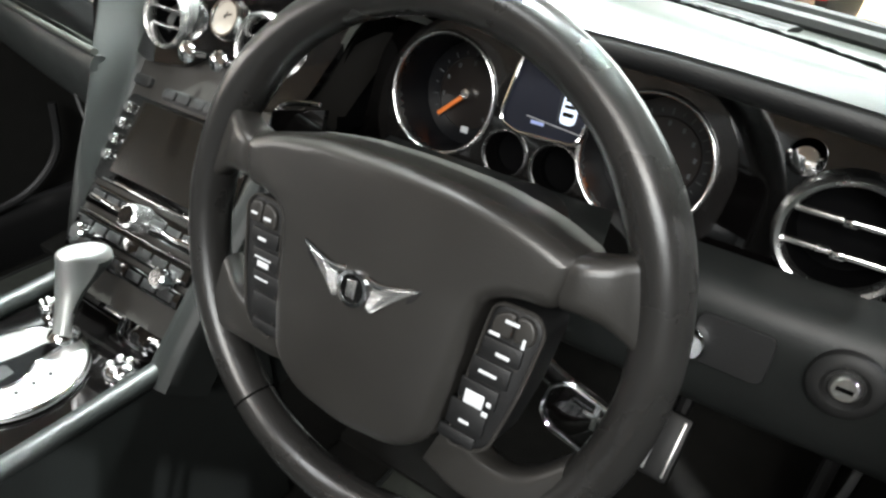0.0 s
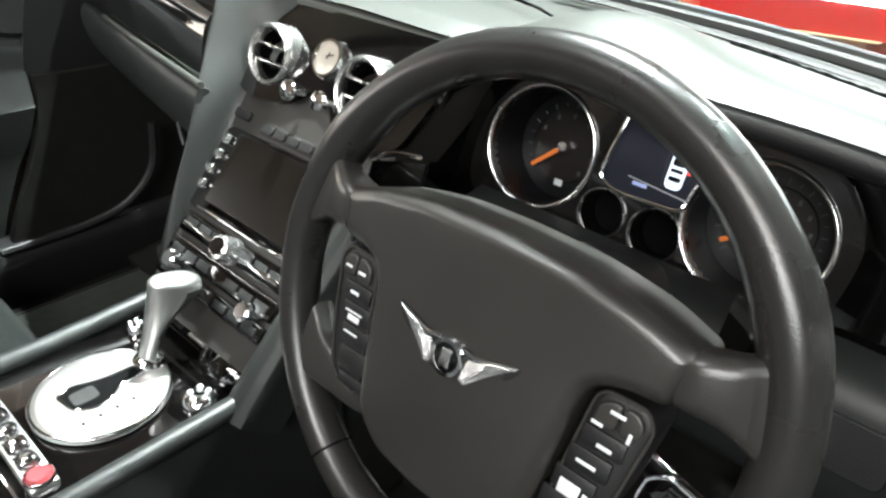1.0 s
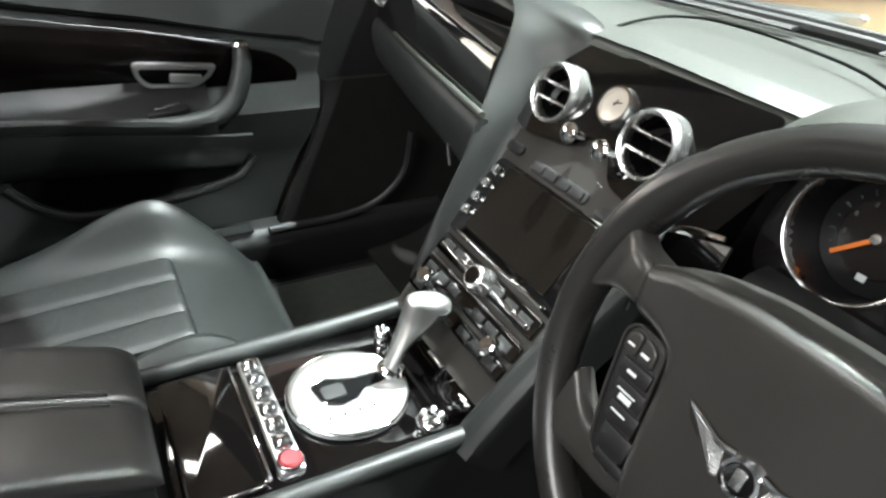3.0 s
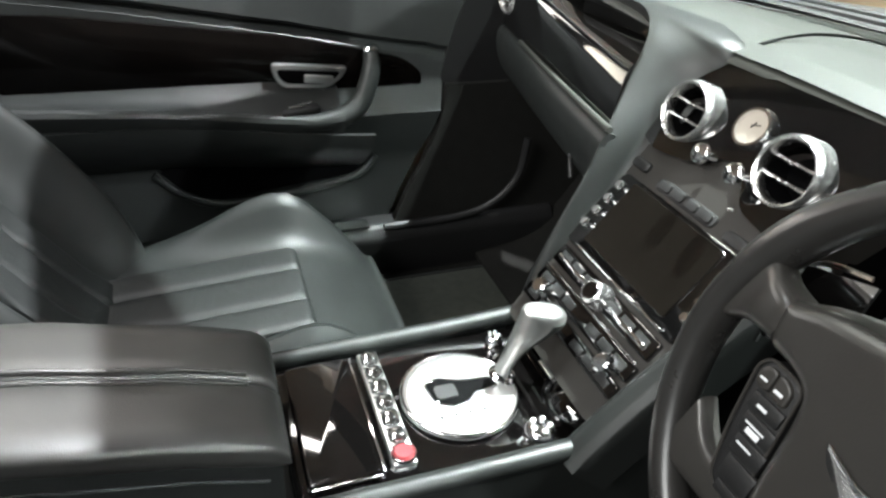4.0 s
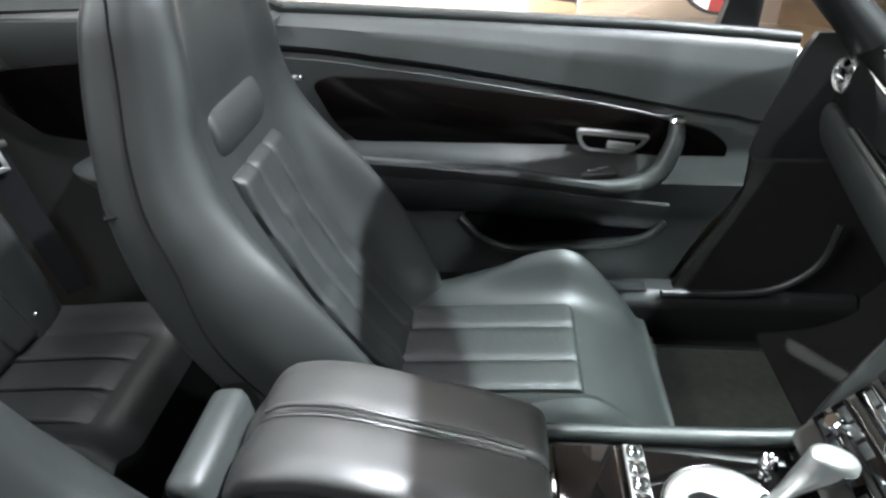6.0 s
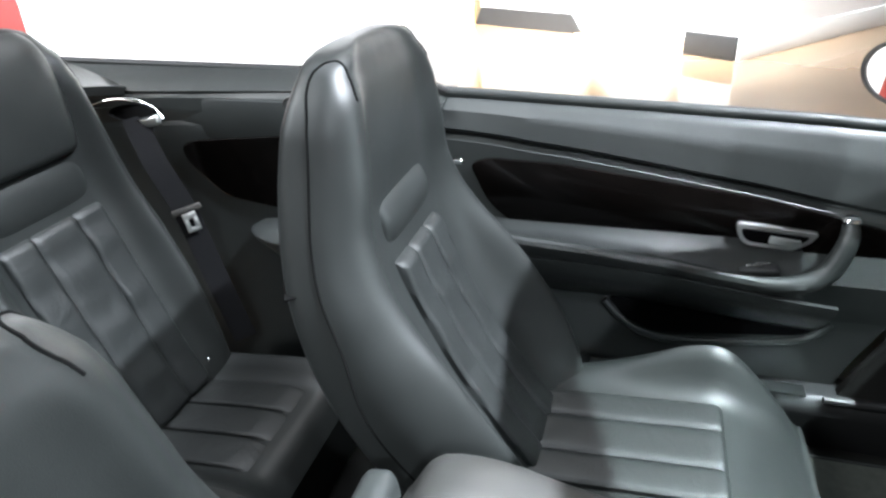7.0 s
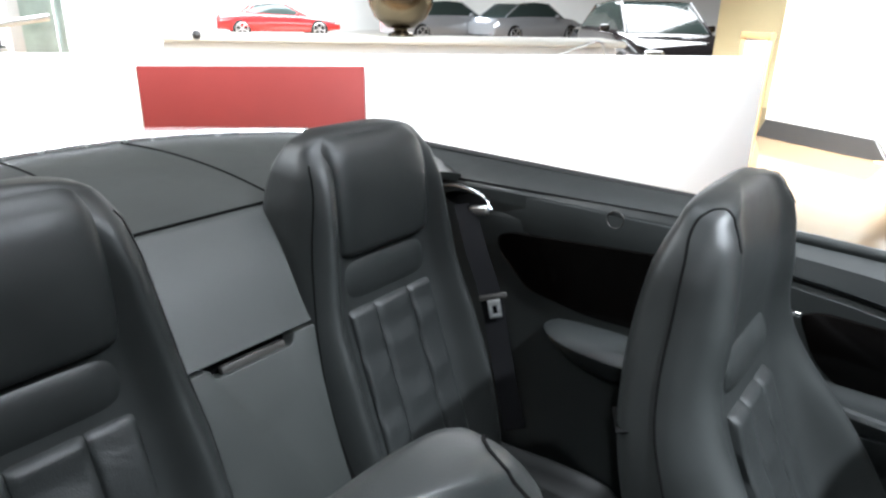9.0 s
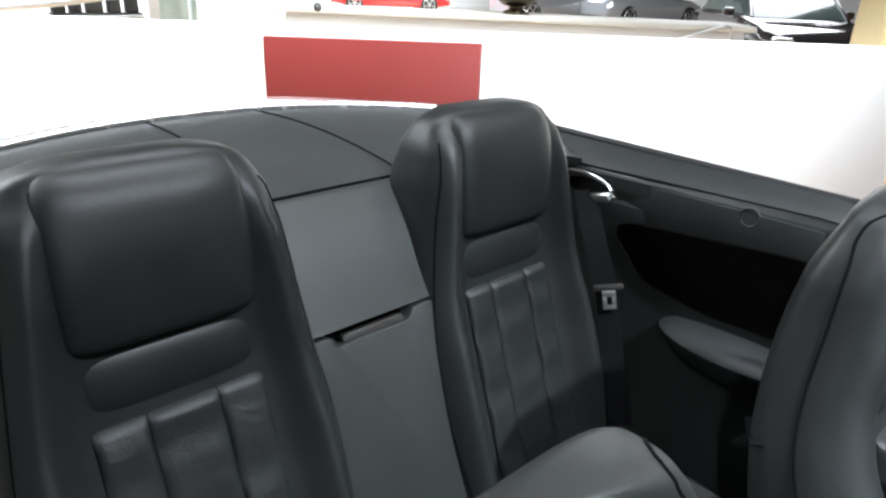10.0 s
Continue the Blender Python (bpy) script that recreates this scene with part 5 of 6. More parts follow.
for s in (-1, 1):
    m = WM @ Matrix.Diagonal((s, 1, 1, 1))
    # upper arm: flush with the cover, then widening into the rim
    part("arm", moved(bar_loft([(0.1195, 0.045, 0.008, 0.0150, 0.0185, 8), (0.1285, 0.047, 0.010, 0.0160, 0.0175, 8), (0.143, 0.048, 0.008, 0.0190, 0.0155, 8), (0.156, 0.047, 0.003, 0.026, 0.0135, 10), (0.170, 0.044, 0.0, 0.034, 0.011, 12)]), m), LEATHER_WHEEL, wheel, "leather upper arm", 60)
    low = 0.018 if s > 0 else 0.0
    # lower arm: from below the pod out to the rim, with a thumb rest
    part("lower_arm", moved(bar_loft([(0.062, -0.076 - low, -0.006, 0.022, 0.012, -18), (0.088, -0.084 - low, -0.002, 0.019, 0.012, -16), (0.110, -0.084 - low, 0.001, 0.017, 0.012, -8), (0.130, -0.080 - low, 0.001, 0.021, 0.012, 0), (0.152, -0.072 - low, 0.0, 0.032, 0.011, 8)]), m), LEATHER_WHEEL, wheel, "leather lower arm with a thumb rest", 60)
    pod = rounded([(0.0845, 0.0215), (0.112, 0.0225), (0.1185, 0.014), (0.1130, -0.030), (0.1035, -0.072), (0.0765, -0.080), (0.0795, -0.03)], 0.009, 5)
    pd = part("button_pod", plate(pod, -0.015, 0.0225, 0.003, 2, m), PLASTIC, wheel, "matt black button pod set beside the cover")
    part("pod_bezel", moved(tube([(x, y, 0.0225) for x, y in pod + pod[:1]], 0.0012, 6), m), PLASTIC_GREY, pd)
    top_l = rounded([(0.0865, 0.0015), (0.1005, 0.0025), (0.1005, 0.0190), (0.094, 0.0185), (0.0875, 0.0145)], 0.004, 4)
    top_r = rounded([(0.1015, 0.0025), (0.1135, 0.0035), (0.1145, 0.0125), (0.110, 0.0190), (0.1015, 0.0190)], 0.004, 4)
    for o in (top_l, top_r):
        part("pod_key", plate(o, 0.018, 0.0258, 0.0018, 3, m), PLASTIC_GREY, pd, "grey rocker key")
    for k, (y, h) in enumerate(((-0.0065, 0.0125), (-0.0215, 0.014), (-0.0375, 0.014), (-0.0555, 0.018), (-0.0705, 0.009))):
        cx = 0.0985 - 0.0034 * k - 0.002
        part("pod_key", moved(rbox(cx, y, 0.0225, 0.0262, h, 0.004, 0.0016), m @ pose(0, 0, 0, 0, 0, 0)), PLASTIC, pd)
    marks = ((0.0945, 0.0085, 0.007, 0.0024), (0.1075, 0.0095, 0.006, 0.0018), (0.098, -0.0075, 0.008, 0.0024), (0.0945, -0.0212, 0.016, 0.0014), (0.0935, -0.0255, 0.011, 0.0042), (0.093, -0.0365, 0.013, 0.0014)) if s < 0 else ((0.0995, 0.0135, 0.009, 0.0022), (0.0905, 0.0035, 0.007, 0.002), (0.109, 0.0045, 0.002, 0.006), (0.0985, -0.0085, 0.009, 0.0022), (0.0925, -0.0225, 0.012, 0.002), (0.0885, -0.0415, 0.013, 0.009), (0.0985, -0.0405, 0.003, 0.003), (0.0975, -0.0475, 0.004, 0.003), (0.086, -0.0585, 0.007, 0.002))
    for x, y, w, h in marks:
        z = 0.0262 if y > 0 else 0.0248
        part("key_mark", moved(rbox(x, y, z, w, h, 0.0008, 0.0003), m), MARK, pd, "pale key symbol")
    # shift paddle with a bright edge
    pad = part("shift_paddle", moved(sheet(lambda u, v: (0.118 + 0.046 * u, 0.02 + 0.062 * v - 0.012 * u, -0.045 + 0.008 * u), 6, 8, 0.006), m), LACQUER, wheel)
    part("paddle_edge", moved(tube([(0.1665, 0.0, -0.036), (0.168, 0.045, -0.036), (0.163, 0.070, -0.036), (0.150, 0.079, -0.038), (0.125, 0.084, -0.042)], 0.0022, 6, 16), m), CHROME, pad)

# winged badge, as a plain emblem
BX, BY, BZ = -0.003, -0.004, 0.0375
back_half = [(0.0, 0.0135), (0.012, 0.0105), (0.030, 0.0125), (0.0465, 0.0165), (0.041, 0.007), (0.031, -0.001), (0.021, -0.0065), (0.0135, -0.0085), (0.008, -0.0135), (0.0, -0.0155)]
badge = part("badge_back", plate(rounded([(BX + x * 1.04, BY + y * 1.04) for x, y in back_half] + [(BX - x * 1.04, BY + y * 1.04) for x, y in reversed(back_half[1:-1])], 0.003, 4), 0.030, BZ - 0.0012, 0.0008, 2, WM), PLASTIC, wheel, "dark backing of a chrome winged emblem")
part("badge_disc", lathe([(0, 0.002), (0.0088, 0.002), (0.0095, 0.0032), (0.0118, 0.003), (0.0128, -0.003)], 32, WM @ pose(BX, BY, BZ)), CHROME, badge, "chrome emblem ring")
part("badge_core", lathe([(0, 0.0026), (0.0088, 0.0026), (0.0088, 0.001)], 28, WM @ pose(BX, BY, BZ)), LACQUER, badge, "black emblem centre")
part("badge_bar", moved(rbox(BX, BY, BZ + 0.0032, 0.0070, 0.0115, 0.0012, 0.0005), WM), BEZEL, badge, "plain bright block in the emblem")
for s in (-1, 1):
    lead = [(BX + s * 0.0085, BY + 0.0095, BZ + 0.0008), (BX + s * 0.020, BY + 0.0085, BZ + 0.001), (BX + s * 0.034, BY + 0.0125, BZ + 0.0004), (BX + s * 0.0455, BY + 0.0160, BZ - 0.0006)]
    part("wing_edge", moved(tube(lead, [0.0026, 0.0024, 0.0018, 0.0008], 8, 14, 0.5), WM), CHROME, badge)
    for k in range(10):
        f = k / 9
        root = (0.0115 + 0.004 * (1 - f), 0.0075 - 0.0150 * f)
        tip = (0.0445 - 0.0265 * f ** 0.9, 0.0145 - 0.0225 * f)
        part("feather", moved(tube([(BX + s * root[0], BY + root[1], BZ + 0.0008), (BX + s * (root[0] * 0.45 + tip[0] * 0.55), BY + root[1] * 0.45 + tip[1] * 0.55 - 0.0012, BZ + 0.0012), (BX + s * tip[0], BY + tip[1], BZ - 0.0004)], [0.0013, 0.0015, 0.0007], 6, 8, 0.6), WM), BEZEL, badge)

# ---- column, stalks, pedal ----
column = thing("steering_column", (0.372, 0.2, 0.7), "black steering column shroud with stalks", "steering column")
part("shroud", moved(lathe([(0, -0.035), (0.062, -0.035), (0.07, -0.06), (0.06, -0.2), (0, -0.21)], 28, None, 1.0, 0.85), WM), PLASTIC, column)
st1 = part("stalk", moved(tube([(0.05, -0.02, -0.06), (0.1, -0.04, -0.055), (0.15, -0.056, -0.05)], [0.009, 0.008, 0.011], 12, 14, 0.7), WM), LACQUER, column)
fr = rounded([(0.110, -0.062), (0.118, -0.072), (0.150, -0.078), (0.160, -0.066), (0.158, -0.044), (0.124, -0.036), (0.112, -0.044)], 0.005, 3)
part("stalk_face", plate(fr, -0.050, -0.0410, 0.002, 2, WM), LACQUER, st1, "glossy black stalk face")
part("stalk_trim", moved(tube([(x, y, -0.040) for x, y in fr + fr[:1]], 0.0016, 6), WM), CHROME, st1, "chrome outline on the stalk")
part("stalk_mark", moved(rbox(0.146, -0.050, -0.040, 0.018, 0.004, 0.002, 0.0006), WM), CHROME, st1)
part("stalk_mark", moved(rbox(0.146, -0.050, -0.040, 0.004, 0.018, 0.002, 0.0006), WM), CHROME, st1)
part("stalk", moved(tube([(-0.05, 0.03, -0.06), (-0.1, 0.045, -0.06), (-0.15, 0.055, -0.055)], [0.008, 0.007, 0.009], 12, 14, 0.7), WM), PLASTIC, column)
ped = thing("accelerator_pedal", (0.55, 0.36, 0.30), "metal-faced accelerator pedal on a black arm", "pedal")
PM = pose(0.538, 0.31, 0.487, 54, 0, -4)
part("pedal_face", moved(rbox(0, 0, 0, 0.036, 0.078, 0.012, 0.005), PM), PLASTIC, ped, "dark pedal face with bright ridges")
for k in (-1, 1):
    part("metal_ridge", moved(rbox(0.011 * k, 0, 0.0075, 0.0035, 0.066, 0.004, 0.0015), PM), SATIN, ped)
part("pedal_arm", tube([(0.538, 0.33, 0.487), (0.54, 0.39, 0.54), (0.542, 0.42, 0.66)], 0.008, 8, 10), PLASTIC, ped)

# ---- centre console ----
console = thing("console", (0, -0.1, 0.3), "black lacquered centre console between padded leather rails", "centre console")
part("console_body", plate(rounded(rect(0, -0.11, 0.22, 0.60), 0.03, 4), 0.26, 0.552, 0.004, 2), LEATHER, console)
part("console_top", plate(rounded([(-0.092, -0.27), (0.092, -0.27), (0.094, -0.03), (0.094, 0.03), (-0.094, 0.03), (-0.094, -0.03)], 0.008, 3), 0.552, 0.57, 0.003, 2), LACQUER, console, "black lacquer top")
part("front_slope", sheet(lambda u, v: (-0.1 + 0.2 * u, 0.025 + 0.08 * v, 0.571 - 0.03 * math.sin(math.pi * min(1, v * 1.1)) + 0.02 * v), 10, 10, 0.006), LACQUER, console)
for s in (-1, 1):
    part("rail", tube([(s * 0.104, -0.31, 0.572), (s * 0.106, -0.2, 0.574), (s * 0.108, -0.05, 0.575), (s * 0.111, 0.06, 0.580), (s * 0.113, 0.12, 0.603)], [0.0105, 0.0105, 0.011, 0.012, 0.0125], 16, 24), LEATHER, console, "padded leather side rail")
    part("rail_side", sheet(lambda u, v: (s * (0.116 + 0.012 * v), -0.31 + 0.44 * u, 0.575 - 0.3 * v), 8, 6, 0.01), LEATHER, console)
gate = part("selector_gate", lathe([(0, 0.0), (0.055, 0.0), (0.0605, -0.001), (0.0635, -0.004), (0.065, -0.008)], 56, pose(0.003, -0.08, 0.580), 1.0, 1.0), SATIN, console, "bright satin metal selector plate")
slot = rounded([(-0.017, -0.036), (-0.023, -0.020), (-0.016, -0.004), (-0.012, 0.010), (-0.010, 0.040), (0.006, 0.044), (0.008, 0.016), (0.020, 0.004), (0.022, -0.014), (0.013, -0.031)], 0.006, 4)
part("slot_rim", tube([(x + 0.003, y - 0.08, 0.5806) for x, y in slot + slot[:1]], 0.0014, 8), CHROME, gate, "bright edge of the selector slot")
# slot is a black plate on the gate, depth shown by colour alone
part("gate_slot", plate(slot, 0.0, 0.0015, 0, 1, pose(0.003, -0.08, 0.5795)), VOID, gate)
part("gate_inner", plate(rounded(rect(0.0, -0.016, 0.020, 0.024), 0.005, 3), 0.0015, 0.003, 0, 1, pose(0.003, -0.08, 0.5795)), PLASTIC, gate)
for k in range(4):
    part("gear_mark", moved(rbox(0.034, -0.032 + 0.016 * k, 0.0, 0.004, 0.003, 0.001, 0), pose(0.003, -0.08, 0.5806)), PLASTIC, gate)
part("gate_ring", ring_bm(0.0655, 0.061, 0.002, 56, pose(0.003, -0.08, 0.5765)), CHROME, gate)
lever = thing("gear_lever", (-0.003, -0.022, 0.575), "satin metal gear lever with a dark leather grip side", "gear lever")
sec = [(-0.005, -0.030, 0.572, 0.0085, 0.008), (-0.005, -0.025, 0.592, 0.0095, 0.0085), (-0.004, -0.017, 0.612, 0.011, 0.010), (-0.003, -0.007, 0.630, 0.014, 0.015), (-0.002, 0.004, 0.644, 0.0165, 0.022), (-0.002, 0.012, 0.655, 0.0175, 0.0265), (-0.002, 0.014, 0.664, 0.0165, 0.0265), (-0.002, 0.014, 0.669, 0.012, 0.021), (-0.002, 0.014, 0.671, 0.005, 0.010)]
sp = spline(sec, 40)


def lever_ring(q, a0, a1, n, grow):
    return [(q[0] + grow * q[3] * math.cos(a), q[1] + grow * q[4] * math.sin(a), q[2] - 0.42 * max(0.0, q[4] - 0.009) * math.sin(a)) for a in np.linspace(a0, a1, n, endpoint=False)]


part("lever_body", loft([lever_ring(q, 0, 2 * math.pi, 28, 1.0) for q in sp]), SATIN, lever, "satin metal lever with a forward-leaning head", 60)
part("grip_side", loft([lever_ring(q, 0.15, 2.2, 14, 1.05) + [(q[0], q[1], q[2])] for q in sp[9:27]]), LEATHER_GREY, lever, "dark leather grip inset")
part("lever_boot", lathe([(0.017, 0.0), (0.015, 0.006), (0.010, 0.009), (0, 0.010)], 24, pose(-0.004, -0.027, 0.579)), CHROME, lever)
bar = thing("switch_bar", (0, -0.163, 0.57), "chrome switch bar with rocker keys and a red start button", "switch panel")
part("bar_base", rbox(-0.004, -0.163, 0.573, 0.168, 0.024, 0.008, 0.003), SATIN, bar)
for k in range(6):
    part("rocker", rbox(-0.072 + 0.0235 * k, -0.163, 0.5795, 0.0195, 0.019, 0.014, 0.0062, 4, pose(0, 0, 0, 0, 8 * (-1) ** k, 0)), CHROME, bar)
    part("rocker_gap", rbox(-0.0605 + 0.0235 * k, -0.163, 0.5772, 0.002, 0.018, 0.003, 0.0006), PLASTIC, bar)
stb = part("start_button", lathe([(0, 0.006), (0.0085, 0.0055), (0.0105, 0.003), (0.011, -0.002)], 24, pose(0.069, -0.163, 0.578)), RED_BTN, bar, "red start button")
part("button_ring", ring_bm(0.0128, 0.0108, 0.0025, 28, pose(0.069, -0.163, 0.579)), CHROME, stb)
lid = thing("cup_holder_lid", (0, -0.222, 0.57), "glossy black cup holder lid with bright edge", "lid")
part("lid_plate", plate(rounded(rect(0, -0.222, 0.168, 0.072), 0.008, 4), 0.571, 0.579, 0.003, 2), LACQUER, lid)
part("lid_edge", rbox(0, -0.1845, 0.576, 0.166, 0.003, 0.004, 0.001), CHROME, lid)
part("lid_edge", rbox(0.086, -0.222, 0.576, 0.003, 0.066, 0.004, 0.001), CHROME, lid)
for x, y, r, nm in ((0.074, -0.016, 0.017, "suspension_dial"), (-0.074, -0.006, 0.011, "rocker_dial")):
    d = thing(nm, (x, y, 0.57), "round knurled chrome console dial", "dial")
    part("dial_ring", lathe([(0, 0.008), (r * 0.6, 0.009), (r * 0.8, 0.007), (r, 0.003), (r * 1.05, 0.0)], 28, pose(x, y, 0.5705)), CHROME, d)
    for k in range(5):
        a = 2 * math.pi * k / 5
        part("dial_stud", lathe([(0, 0.003), (r * 0.16, 0.002), (r * 0.2, -0.001)], 10, pose(x + 0.55 * r * math.cos(a), y + 0.55 * r * math.sin(a), 0.5795)), SATIN, d)
ash = thing("ashtray_lid", (0.02, 0.03, 0.56), "domed black lacquer ashtray lid with chrome tab", "lid")
part("dome", lathe([(0, 0.034), (0.012, 0.033), (0.024, 0.029), (0.036, 0.021), (0.045, 0.009), (0.048, 0.0), (0.048, -0.01)], 40, pose(0.044, 0.046, 0.562), 1.0, 0.85), LACQUER, ash)
part("tab", rbox(0.004, 0.03, 0.586, 0.03, 0.016, 0.003, 0.001, 2, pose(0, 0, 0, 12, 0, 0)), SATIN, ash)
arm = thing("armrest_box", (0, -0.44, 0.3), "padded leather centre armrest box with a split lid", "armrest")
LIDY, LIDZ = [-0.60, -0.575, -0.55, -0.49, -0.41, -0.35, -0.275], [0.655, 0.683, 0.696, 0.697, 0.679, 0.665, 0.643]
part("box_body", loft([[(x, y, z) for x, z in rounded([(-0.074, 0.27), (0.074, 0.27), (0.077, interp(y, LIDY, LIDZ) - 0.024), (-0.077, interp(y, LIDY, LIDZ) - 0.024)], 0.01, 3)] for y in np.linspace(-0.595, -0.278, 16)]), LEATHER, arm, "dark leather box under the lid", 60)
part("box_seam", tube([(0.0775, y, interp(y, LIDY, LIDZ) - 0.052) for y in np.linspace(-0.56, -0.29, 14)], 0.0016, 6), LEATHER_GREY, arm)


def lid_half(s):
    """One half of the lid: rises towards the rear and rounds off at both ends."""
    ys = np.concatenate([np.linspace(-0.608, -0.57, 10), np.linspace(-0.56, -0.305, 14), np.linspace(-0.297, -0.270, 9)])
    rings = []
    for y in ys:
        f = math.sqrt(max(0.02, 1 - max(0.0, (y + 0.297) / 0.0275) ** 2)) if y > -0.297 else math.sqrt(max(0.02, 1 - max(0.0, (-0.575 - y) / 0.0335) ** 2))
        zt = interp(max(y, -0.6), LIDY, LIDZ)
        z0 = zt - 0.030
        zt = z0 + 0.030 * (0.25 + 0.75 * f)
        x0, x1 = 0.0018, 0.086 - 0.022 * max(0, (-0.55 - y) / 0.058) ** 2 - 0.004 * (1 - f)
        o = rounded([(x0, z0), (x1 - 0.004, z0), (x1, z0 + 0.35 * (zt - z0)), (x1 - 0.001, zt - 0.004), (x1 - 0.02, zt + 0.0015), (x0 + 0.018, zt + 0.0025), (x0, zt - 0.001)], 0.009, 5)
        rings.append([(s * x, y, z) for x, z in o])
    return loft(rings)


for s in (-1, 1):
    part("lid_pad", lid_half(s), LEATHER_LID, arm, "smooth black leather lid half", 70)
    part("lid_piping", tube([(s * 0.0075, y, interp(y, LIDY, LIDZ) + 0.001) for y in np.linspace(-0.575, -0.298, 20)], 0.0026, 8), LEATHER_LID, arm)
part("hinge_block", rbox(0, -0.632, 0.59, 0.15, 0.046, 0.14, 0.016, 3, pose(0, 0, 0, 10, 0, 0)), LEATHER_GREY, arm)

# ---- floor mats ----
for x in (-0.43, 0.43):
    fm = thing("floor_mat", (x, 0.14, 0.265), "dark pile floor mat with a stitched binding in the footwell", "floor mat", "floor mats")
    o = rounded(rect(x, 0.12, 0.42, 0.46), 0.05, 5)
    part("mat_surface", plate(o, 0.266, 0.278, 0.004, 2), MAT, fm)
    part("binding", tube([(a, b, 0.277) for a, b in o + o[:1]], 0.004, 6), LEATHER, fm)

# ---- seats ----
def bolster(q):
    """How far a bolster stands forward across the section: a steep inner wall, a rounded outer side."""
    d = abs(q) - 0.82
    return math.exp(-((d / (0.17 if d < 0 else 0.24)) ** 2))


def back_ring(cx, z, yc, yb, w, b, n=56, p=0.46):
    """A level section through a backrest: rounded, with side bolsters that stand forward."""
    mid = 0.45 * yc + 0.55 * yb
    ring = []
    for a in np.linspace(0, 2 * math.pi, n, endpoint=False):
        ca, sa = math.cos(a), math.sin(a)
        q = math.copysign(abs(ca) ** p, ca)
        t = math.copysign(abs(sa) ** p, sa)
        y = mid + t * (yc + b * bolster(q) - mid) if t > 0 else mid + t * (mid - yb)
        ring.append((cx + w * q, y, z))
    return ring


def squareness(z, top):
    """Sections are boxy over the bolsters; top is how round they grow over the headrest."""
    return 0.46 + (top - 0.46) * min(1, max(0, (z - 0.88) / 0.18))


def backrest_bm(cx, zs, yc, yb, w, b, top=0.70, steps=48):
    rings = []
    for z in np.linspace(zs[0], zs[-1], steps):
        rings.append(back_ring(cx, z, interp(z, zs, yc), interp(z, zs, yb), interp(z, zs, w), max(0, interp(z, zs, b)), 128, squareness(z, top)))
    z, c, k, ww = zs[-1], yc[-1], yb[-1], w[-1]
    for f, dz in ((0.95, 0.008), (0.86, 0.016), (0.72, 0.023), (0.5, 0.028), (0.25, 0.030)):
        m = (c + k) / 2
        rings.append(back_ring(cx, z + dz, m + (c - m) * f, m + (k - m) * f, ww * f, b[-1] * f, 128, squareness(z, top)))
    return loft(rings)


def seam_on(bm, points, r=0.0022):
    """A seam that follows a padded skin through a few points beside it."""
    tree = BVHTree.FromBMesh(bm)
    return tube([tuple(tree.find_nearest(Vector(p))[0]) for p in spline(points, 90)], r, 6)


def pads(cx, zs, yc, widths, z0, z1, parent, mat, thick=0.03, lift=0.012, ripple=0.0):
    """Upright fluted pads of the backrest insert, with rolled ends and slack, creased leather."""
    x0 = cx - sum(widths) / 2
    for n, wid in enumerate(widths):
        x, rings = x0 + wid / 2, []
        x0 += wid
        d0 = np.array([0.0, 0.0008, 0.0025, 0.005, 0.009, 0.013])
        for z in np.concatenate([z0 + d0, np.linspace(z0 + 0.022, z1 - 0.022, 26), z1 - d0[::-1]]):
            e = math.sqrt(max(0.0, 1 - (1 - min(1.0, min(z - z0, z1 - z) / 0.013)) ** 2))
            y = interp(z, zs, yc) - thick + 0.002
            slack = ripple * e * (math.sin(61 * z + 2.1 * n) + 0.6 * math.sin(113 * z + 37 * x))
            ring = []
            for k in range(13):
                h = -1 + k / 6
                roll = (1 - abs(h) ** 5) ** 0.4
                ring.append((x + h * (wid / 2 - 0.0006), y + (thick + lift) * (0.45 + 0.55 * e) - 0.0055 * (1 - roll) + slack * roll, z))
            rings.append(ring + [(x + wid / 2 - 0.0006, y - 0.01, z), (x - wid / 2 + 0.0006, y - 0.01, z)])
        part("insert_pad", loft(rings), mat, parent, "fluted perforated leather pad", 50)


def flat_roll(cx, half, z0, z1, zs, yc, parent, lift=0.010):
    """A padded band across the backrest, almost flush with the insert."""
    rings = []
    for i, z in enumerate(np.linspace(z0, z1, 18)):
        e = math.sin(math.pi * (i + 0.35) / 17.7) ** 0.45
        y = interp(z, zs, yc)
        rings.append(back_ring(cx, z, y + lift * (2.4 * e - 1.4), y - 0.05, half * (0.97 + 0.03 * e), 0, 48, 0.42))
    part("shoulder_roll", loft(rings), LEATHER, parent, "horizontal padded band", 50)


